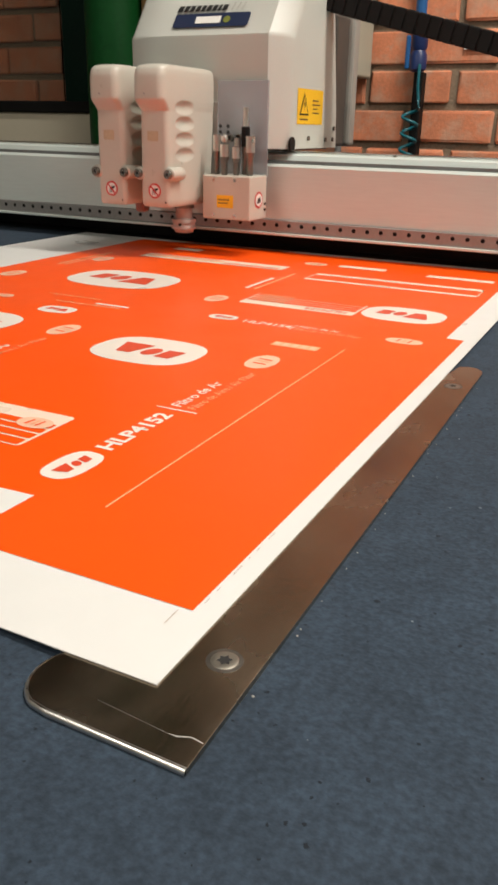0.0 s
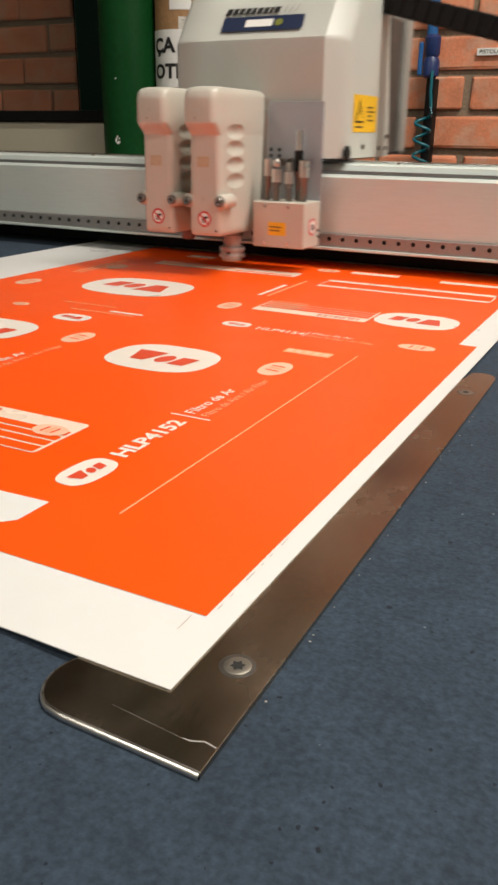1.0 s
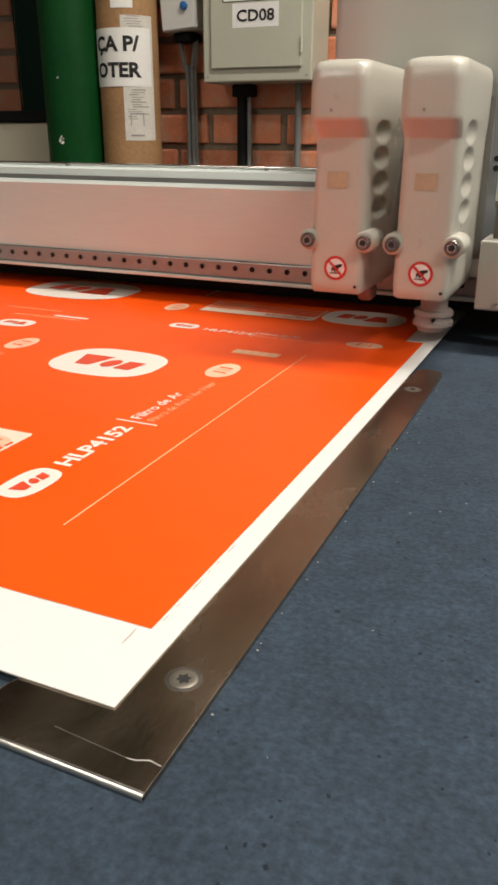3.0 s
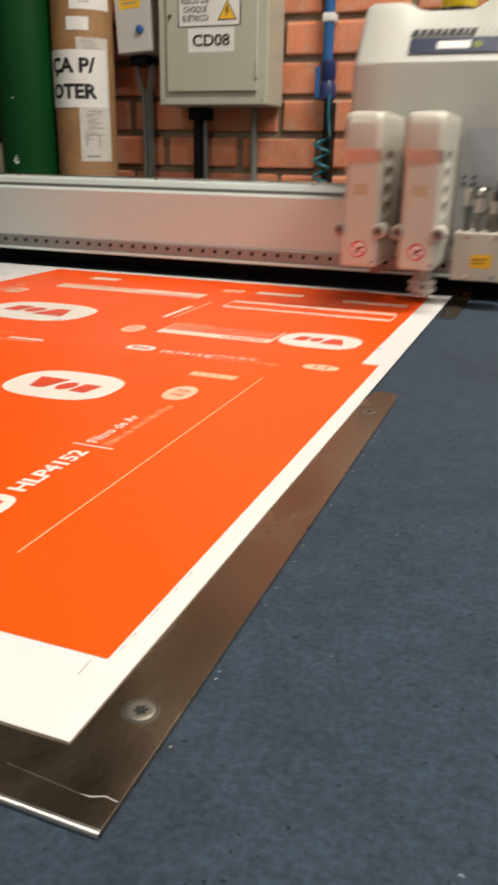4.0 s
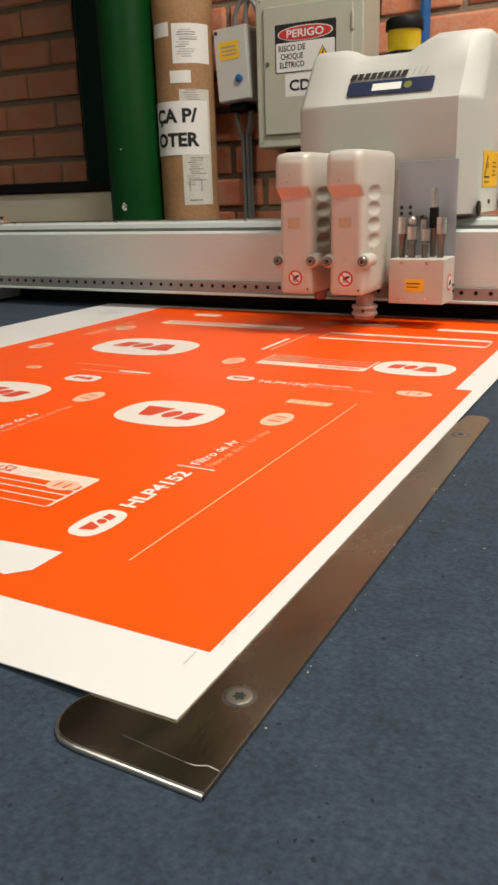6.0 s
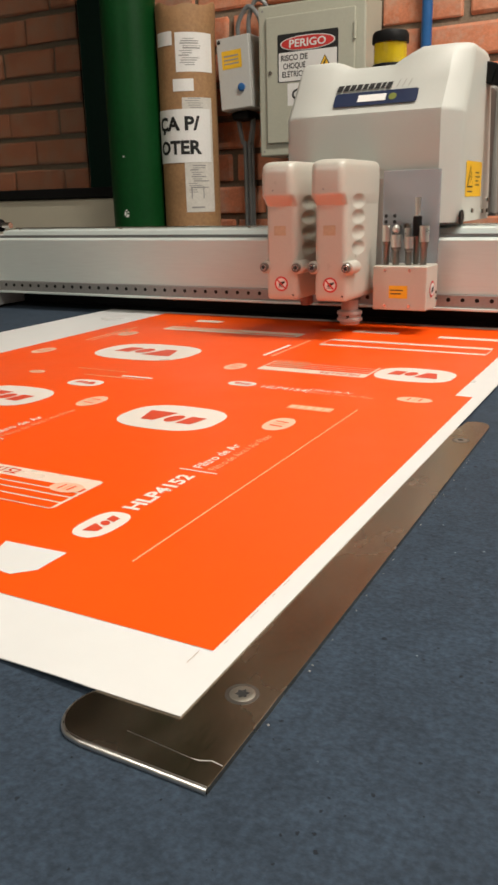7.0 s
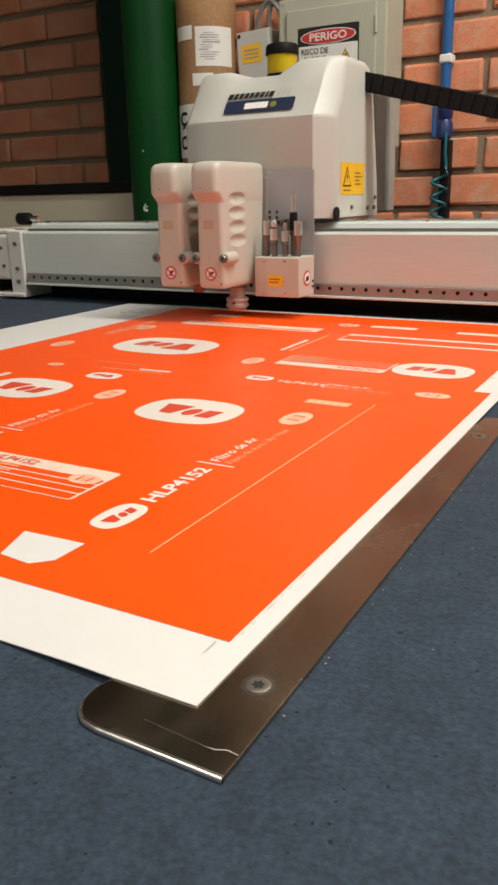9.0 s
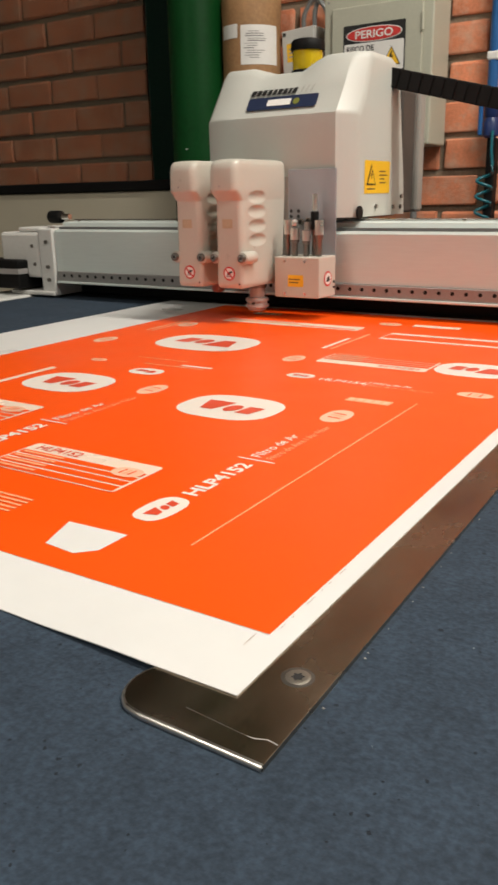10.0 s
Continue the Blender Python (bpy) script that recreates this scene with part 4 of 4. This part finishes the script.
def steel_column():
    c = thing("round_column", -1.175, 1.62, -0.9, "round green painted steel column", "column")
    part("shaft", turned([(0.0715, -0.9), (0.0715, 2.19)], (-1.175, 1.62, 0), 40), GREEN, c, smooth=True)
    chip = bmesh.new()
    for a, z, w, h in ((-88, 0.156, 0.004, 0.012), (-83, 0.150, 0.006, 0.008), (-85, 0.164, 0.003, 0.005), (-83, 0.30, 0.003, 0.004), (-81, 0.159, 0.003, 0.004)):
        m = Matrix.Translation((-1.175 + 0.0720 * math.cos(radians(a)), 1.62 + 0.0720 * math.sin(radians(a)), z)) @ pose(0, 0, 0, 90, 0, a + 90)
        join(chip, flat([(-w, -h * 0.4), (w * 0.3, -h * 0.5), (w, h * 0.2), (0, h * 0.5), (-w * 0.6, h * 0.1)], m))
    part("paint_chip", chip, SIGN_WHITE, c, "bare chips in the paint")
    b = thing("steel_post", -1.391, 1.77, 0.228, "dark green steel post against the brick wall", "post")
    part("flange", box(-1.434, -1.348, 1.738, 1.746, 0.2285, 2.19, 0.001), GREEN_DARK, b)
    part("web", box(-1.394, -1.388, 1.746, 1.792, 0.2285, 2.19), GREEN_DARK, b)
    part("flange", box(-1.434, -1.348, 1.792, 1.799, 0.2285, 2.19, 0.001), GREEN_DARK, b)


steel_column()


def wrap(b, cx, cy, r, a0, z0):
    """Bends flat letters or paper (u along the arc, v up) round an upright cylinder."""
    for v in b.verts:
        a = radians(a0) + v.co.x / r
        v.co = Vector((cx + r * math.cos(a), cy + r * math.sin(a), z0 + v.co.y))
    return b


def curved_sheet(cx, cy, r, a0, a1, z0, z1, steps=18):
    b = bmesh.new()
    cols = [[b.verts.new((cx + r * math.cos(a), cy + r * math.sin(a), z)) for z in (z0, z1)] for a in [radians(a0 + (a1 - a0) * i / steps) for i in range(steps + 1)]]
    for p, q in zip(cols, cols[1:]):
        b.faces.new((p[0], q[0], q[1], p[1]))
    return b


def cardboard_tube():
    cx, cy, r = -1.04, 1.68, 0.0755
    t = thing("cardboard_tube", cx, cy, -0.9, "brown cardboard shipping tube with paper labels", "cardboard tube")
    wall = turned([(r - 0.006, -0.89), (r, -0.9), (r, 0.60), (r, 0.625), (r, 0.650), (r - 0.002, 0.656), (r - 0.007, 0.655), (r - 0.007, 0.55)], (cx, cy, 0), 48)
    for v in wall.verts:
        a = math.atan2(v.co.y - cy, v.co.x - cx)
        if v.co.z > 0.61:
            v.co.z += 0.006 * math.sin(2 * a + 0.6) + 0.004 * math.sin(5 * a)
            v.co.x += 0.004 * math.sin(3 * a + 1.0)
    part("tube_wall", wall, CARDBOARD, t, smooth=True)
    part("shipping_label", curved_sheet(cx, cy, r + 0.0008, -80, -2, 0.497, 0.588), PAPER, t, "white shipping label")
    part("shipping_label", curved_sheet(cx, cy, r + 0.0008, -71, -8, 0.155, 0.437), OLD_PAPER, t, "creased greyish delivery label under tape")
    part("tape_piece", curved_sheet(cx, cy, r + 0.0012, -88, -47, 0.452, 0.481), PAPER, t)
    part("tape_piece", curved_sheet(cx, cy, r + 0.0012, -128, -86, 0.560, 0.592), PAPER, t)
    note = part("paper_sign", curved_sheet(cx, cy, r + 0.0018, -140, -14, 0.280, 0.410), PAPER, t, "white paper sign with black capitals")
    for text, z, w in (("\u00c7A P/", 0.360, 0.124), ("OTER", 0.302, 0.127)):
        b, wd = letters(text, 0.031, 0.055)
        for v in b.verts:
            v.co.x *= w / wd
        bmesh.ops.subdivide_edges(b, edges=[e for e in b.edges if e.calc_length() > 0.012], cuts=2)
        part("sign_lettering", wrap(b, cx, cy, r + 0.0026, -129, z), INK_BLACK, note)
    rnd = random.Random(4)
    for a0, z0, n in ((-66, 0.205, 13), (-66, 0.412, 5), (-74, 0.512, 12)):
        for k in range(n):
            a = a0 + rnd.uniform(0, 12)
            part("label_line", curved_sheet(cx, cy, r + 0.0015, a, a + rnd.uniform(14, 36), z0 + k * 0.0055, z0 + k * 0.0055 + rnd.uniform(0.0012, 0.0026), 6), INK_GREY, t)
    for a, z, w, h in ((-60, 0.165, 26, 0.004), (-60, 0.19, 2, 0.03), (-36, 0.19, 2, 0.03), (-58, 0.216, 22, 0.003)):
        part("label_line", curved_sheet(cx, cy, r + 0.0015, a, a + w, z, z + h, 6), INK_GREY, t)


cardboard_tube()


def face(x, z, y):
    return Matrix.Translation((x, y, z)) @ pose(0, 0, 0, 90)


def electric_cabinet():
    x0, x1, z0, z1, f = -0.831, -0.550, 0.288, 0.635, 1.68
    c = thing("electric_cabinet", (x0 + x1) / 2, 1.74, z0, "grey-beige steel electric cabinet on the brick wall", "electric cabinet")
    part("body", box(x0, x1, f + 0.004, WALL - 0.001, z0, z1, 0.004), CABINET, c)
    door = part("door", box(x0 + 0.024, x1 - 0.024, f - 0.003, f + 0.0035, z0 + 0.030, z1 - 0.028, 0.0025), CABINET, c, "flat cabinet door")
    part("latch", rod((x0 + 0.036, f - 0.006, 0.482), (x0 + 0.036, f - 0.0025, 0.482), 0.005, seg=14), CHROME, door)
    for z in (0.365, 0.555):
        part("hinge", rod((x1 - 0.024, f - 0.004, z - 0.018), (x1 - 0.024, f - 0.004, z + 0.018), 0.0035, seg=10), CABINET, door)
    for x in (x0 + 0.012, x1 - 0.012):
        for z in (z0 + 0.012, z1 - 0.012):
            part("corner_screw", disc_y(x, f + 0.0035, z, 0.003, 10), INK_GREY, c)
    # danger sign
    s = part("danger_sign", flat(rounded(0, 0, 0.0800, 0.0540, 0.004), face(-0.695, 0.5115, f - 0.0034)), INK_BLACK, door, "danger sign with red oval and white panel")
    part("sign_oval", flat(lozenge(0, 0, 0.072, 0.0165, 2.2), face(-0.695, 0.5425, f - 0.0040)), SIGN_WHITE, s)
    part("sign_oval", flat(lozenge(0, 0, 0.069, 0.0145, 2.2), face(-0.695, 0.5425, f - 0.0046)), SIGN_RED, s)
    lettering_on("sign_lettering", "PERIGO", 0.0165, -0.695, 0.5345, f - 0.0052, SIGN_WHITE, s, 0.03, 0.098)
    part("sign_panel", flat(rounded(0, 0, 0.0770, 0.0325, 0.003), face(-0.695, 0.492, f - 0.0040)), SIGN_WHITE, s)
    for k, w in enumerate(("RISCO DE", "CHOQUE", "EL\u00c9TRICO")):
        lettering_on("sign_lettering", w, 0.0125, -0.730, 0.5060 - 0.0185 * k, f - 0.0046, INK_BLACK, s, 0.02, (0.072, 0.060, 0.066)[k])
    part("sign_triangle", flat([(-0.024, -0.020), (0.024, -0.020), (0, 0.022)], face(-0.649, 0.4895, f - 0.0046)), INK_BLACK, s)
    part("sign_triangle", flat([(-0.0205, -0.018), (0.0205, -0.018), (0, 0.0185)], face(-0.649, 0.4895, f - 0.0052)), YELLOW, s)
    part("sign_bolt", flat([(0.001, 0.011), (-0.006, -0.003), (0.0, -0.002), (-0.003, -0.013), (0.006, 0.001), (0.0005, 0.0005), (0.004, 0.011)], face(-0.649, 0.4895, f - 0.0058)), INK_BLACK, s)
    n = part("cabinet_number", flat(rounded(0, 0, 0.0590, 0.0255, 0.001), face(-0.690, 0.429, f - 0.0034)), PAPER, door, "white paper label with black code")
    lettering_on("number_lettering", "CD08", 0.0235, -0.690, 0.417, f - 0.0042, INK_BLACK, n, 0.03, 0.096)
    for x in (-0.715, -0.685):
        k = thing("conduit", x, 1.765, z1, "grey conduit rising from the cabinet", "conduit", "conduits")
        part("pipe", rod((x, 1.765, z1), (x, 1.765, 2.1), 0.009, seg=14), CONDUIT, k, smooth=True)
        part("nut", rod((x, 1.765, z1), (x, 1.765, z1 + 0.02), 0.014, seg=8), CHROME, k)


def lettering_on(name, text, height, cx, z, y, mat, parent, bold, width):
    b, w = letters(text, height, bold)
    for v in b.verts:
        v.co.x = (v.co.x / w - 0.5) * width
    bmesh.ops.transform(b, matrix=face(cx, z, y), verts=b.verts)
    return part(name, b, mat, parent)


electric_cabinet()


def switch_box():
    x0, x1, z0, z1, f = -0.953, -0.857, 0.408, 0.583, 1.705
    s = thing("switch_box", -0.91, 1.75, z0, "small grey wall switch box with blue button", "switch box")
    s.rotation_euler = (0, radians(-3.5), 0)
    part("body", box(x0, x1, f, WALL - 0.001, z0, z1, 0.004), BOX_GREY, s)
    lid = part("lid", box(x0 + 0.002, x1 - 0.002, f - 0.006, f - 0.0005, z0 + 0.002, z1 - 0.002, 0.002), BOX_GREY, s)
    lab = part("yellow_label", flat(rounded(0, 0, 0.0285, 0.0215, 0.001), face(-0.909, 0.528, f - 0.0066)), YELLOW, lid, "yellow warning label")
    for k in range(3):
        part("label_line", flat([(-0.022, 0.010 - k * 0.009), (0.020, 0.010 - k * 0.009), (0.020, 0.0065 - k * 0.009), (-0.022, 0.0065 - k * 0.009)], face(-0.909, 0.528, f - 0.0070)), INK_GREY, lab)
    part("button", turned_y(-0.885, f - 0.013, 0.459, [(0.0095, 0.007), (0.0095, 0.001), (0.008, 0.0)]), BLUE, lid, "blue push button", smooth=True)
    part("corner_screw", disc_y(x0 + 0.010, f - 0.0064, z1 - 0.011, 0.005, 14), INK_BLACK, lid)
    for pts, r in (([(-0.93, 1.765, z1 - 0.002), (-0.925, 1.755, 0.62), (-0.895, 1.752, 0.655), (-0.868, 1.755, 0.635), (-0.86, 1.765, 0.60), (-0.862, 1.78, 0.56)], 0.006),
                   ([(-0.90, 1.770, z1 - 0.002), (-0.897, 1.760, 0.625), (-0.875, 1.757, 0.668), (-0.85, 1.76, 0.66), (-0.842, 1.775, 0.61)], 0.006)):
        k = thing("flexible_cable", *pts[0], "grey flexible cable arching over the switch box", "cable", "cables")
        part("cable", tube(pts, r), CONDUIT, k, smooth=True)
    for dx, top, r, m in ((-0.008, -0.028, 0.0060, CONDUIT), (0.006, 0.020, 0.0065, CONDUIT), (0.0155, 0.026, 0.0035, CONDUIT)):
        x = -0.918 + dx
        k = thing("conduit", x, 1.775, -0.9, "grey conduit running down the brick wall", "conduit", "conduits")
        part("pipe", tube([(-0.912 + top * 0.9, 1.765, z0 - 0.016), (-0.912 + top * 0.8, 1.768, z0 - 0.040), (x + (top - dx) * 0.25, 1.776, z0 - 0.075), (x, 1.78, z0 - 0.095), (x, 1.782, 0.1), (x, 1.782, -0.89)], r), m, k, smooth=True)
    part("gland", box(-0.938, -0.888, 1.728, 1.79, z0 - 0.022, z0 - 0.0005, 0.006), BLACK, s, "dark cable gland")
    for x, r, m, lab in ((-0.770, 0.0135, RUBBER, "black drain pipe below the cabinet"), (-0.750, 0.006, CONDUIT, "thin grey conduit below the cabinet"), (-0.617, 0.0085, CONDUIT, "grey conduit below the cabinet")):
        k = thing("conduit", x, 1.78, -0.9, lab, "conduit", "conduits")
        part("pipe", rod((x, 1.78, -0.9), (x, 1.78, 0.2875), r, seg=14), m, k, smooth=True)
    single("cable_box", box(-0.790, -0.735, 1.758, 1.797, 0.258, 0.2875, 0.004), RUBBER, "black cable box under the electric cabinet", "cable box", (-0.75, 1.775, 0.245))


switch_box()


def air_line():
    a = thing("air_line", -0.43, 1.775, 0.0, "blue compressed air pipe with coiled hose", "air pipe")
    part("pipe", rod((-0.432, 1.775, 0.36), (-0.432, 1.775, 2.19), 0.0125, seg=18), BLUE, a, "blue painted pipe", smooth=True)
    part("clamp", box(-0.4465, -0.4175, 1.7615, 1.80, 0.470, 0.490, 0.004), PAPER, a, "pale pipe clamp")
    part("valve", turned([(0.012, 0.30), (0.019, 0.305), (0.020, 0.335), (0.015, 0.345), (0.0185, 0.352), (0.0185, 0.385), (0.013, 0.392)], (-0.428, 1.772, 0), 16), material("dark_blue_fitting", (0.012, 0.03, 0.12), 0.4), a, "dark blue valve", smooth=True)
    part("valve_lever", box(-0.452, -0.442, 1.742, 1.752, 0.305, 0.375, 0.003), BLUE, a)
    part("drop_pipe", box(-0.434, -0.412, 1.765, 1.799, -0.3, 0.30, 0.003), RUBBER, a, "black drop pipe")
    pts = [(-0.418, 1.752, 0.315), (-0.417, 1.748, 0.27), (-0.412, 1.746, 0.238)]
    for i in range(5 * 12 + 1):
        t = i / 12 * 2 * math.pi
        pts.append((-0.427 + 0.018 * math.cos(t), 1.740 + 0.016 * math.sin(t), 0.222 - 0.036 * i / 12))
    b = bmesh.new()
    join(b, tube(pts, 0.0036, 8, 1))
    part("coiled_hose", b, TEAL, a, "teal coiled hose", smooth=True)


air_line()


def low_cabinet():
    c = thing("low_cabinet", -2.0, 1.69, -0.9, "beige enamelled low cabinet with a black top", "cabinet")
    part("body", box(-2.75, -1.235, 1.645, 1.735, -0.9, 0.1985, 0.006), BEIGE, c)
    part("top", box(-2.76, -1.225, 1.635, 1.737, 0.1990, 0.228, 0.004), BLACK, c, "black top edge")


low_cabinet()


def glass_partition():
    """A tinted pane over the low cabinet, held by the dark green post."""
    single("glass_partition", box(-2.72, -1.4260, 1.722, 1.728, 0.2282, 2.19), GLASS, "tinted glass pane standing on the low cabinet", "glass pane", (-2.0, 1.725, 0.2282)).visible_shadow = False


glass_partition()


def wall_tag():
    x0, x1, z0, z1 = -0.330, -0.236, 0.3475, 0.3625
    t = thing("wall_tag", -0.283, WALL - 0.004, z0, "small white printed tag stuck on a brick", "wall tag")
    part("strip", box(x0, x1, WALL - 0.0056, WALL - 0.0032, z0, z1), PAPER, t)
    lettering_on("tag_lettering", "PISTOLA DE", 0.0082, -0.292, z0 + 0.0035, WALL - 0.0060, INK_BLACK, t, 0.01, 0.066)
    part("tag_bar", flat([(-0.255, z0 + 0.0035), (-0.241, z0 + 0.0035), (-0.241, z0 + 0.0115), (-0.255, z0 + 0.0115)], Matrix.Translation((0, WALL - 0.0060, 0)) @ pose(0, 0, 0, 90)), INK_BLACK, t)


wall_tag()


# ---- movement ----
HEAD = [
    (0.0, -0.2010, -0.0060, 0.0180), (0.15, -0.1990, -0.0060, 0.0110), (0.3, -0.1945, -0.0060, 0.0), (0.5, -0.1854, -0.0057, 0.0), (0.8, -0.1600, -0.0170, 0.0), (1.0, -0.1214, -0.0464, 0.0),
    (1.2, -0.0113, -0.1513, 0.0), (1.4, 0.1038, -0.2637, 0.0), (1.5, 0.1645, -0.3269, 0.0), (1.6, 0.2210, -0.3809, 0.0), (1.8, 0.2548, -0.4270, 0.0), (2.0, 0.2614, -0.4231, 0.0),
    (2.5, 0.2783, -0.3657, 0.0), (2.7, 0.2800, -0.3600, 0.0), (3.8, 0.2640, -0.0150, 0.0), (4.0, 0.2525, 0.0270, 0.0), (4.2, 0.1905, 0.0030, 0.0), (4.5, 0.1480, 0.0100, 0.0), (4.7, 0.1190, 0.0030, 0.0),
    (5.0, 0.0755, 0.0090, 0.0), (5.5, 0.0619, -0.0050, 0.0), (5.7, 0.0600, -0.0055, 0.0), (6.8, 0.0400, -0.0020, 0.0), (7.0, 0.0313, 0.0, 0.0), (7.5, -0.0045, 0.0211, 0.0), (8.0, -0.0012, 0.0124, 0.0),
    (8.5, -0.1077, 0.0196, 0.0), (8.7, -0.1700, 0.0205, 0.0), (9.0, -0.1904, 0.0217, 0.0), (9.5, -0.2035, -0.0101, 0.0), (10.0, -0.2073, -0.0152, 0.0),
]


def motions():
    g, c = BASE[GANTRY], BASE[CARRIAGE]
    walk(GANTRY, [(t, pose(g.x, g.y + d, g.z)) for t, x, d, z in HEAD])
    walk(CARRIAGE, [(t, pose(c.x + x, c.y + d, c.z)) for t, x, d, z in HEAD])
    for ob in MOVERS:
        walk(ob, [(t, pose(0, 0, z)) for t, x, d, z in HEAD])


# ---- brick wall, piece by piece ----
def brick_wall():
    w = single("wall_north", box(-3.6, 3.2, WALL + 0.010, 2.0, -0.9, 2.2), MORTAR, "red clay brick wall with grey-brown mortar joints", "wall", (-0.2, 1.9, -0.9), kind="structure")
    rnd = random.Random(11)
    shapes = []
    px, pz, joint = 0.2095, 0.0868, 0.0155
    for k in range(6):
        b = box(-(px - joint) / 2, (px - joint) / 2, 0, 0.03, -(pz - joint) / 2, (pz - joint) / 2, 0.006, 2)
        for v in b.verts:
            v.co += Vector((rnd.uniform(-1, 1) * 0.0022, rnd.uniform(-1, 1) * 0.0010, rnd.uniform(-1, 1) * 0.0018))
        shapes.append(finish(b, "brick", BRICK))
    for x0, x1, z0, even, odd, step in ((-2.95, -1.13, 0.471, -1.4865, -1.587, 0.2040), (-1.13, 0.75, 0.486, -1.499, -1.602, 0.2095)):
        for row in range(-6, 8):
            z = z0 + (row + 0.5) * pz
            for col in range(-8, 14):
                x = (even if row % 2 == 0 else odd) + (col + 0.5) * step
                if not x0 <= x < x1:
                    continue
                ob = new("brick", shapes[rnd.randrange(6)])
                ob.parent = w
                ob.location = Vector((x + rnd.uniform(-0.003, 0.003), WALL + rnd.uniform(-0.003, 0.003), z + rnd.uniform(-0.0015, 0.0015))) - BASE[w]


brick_wall()
motions()
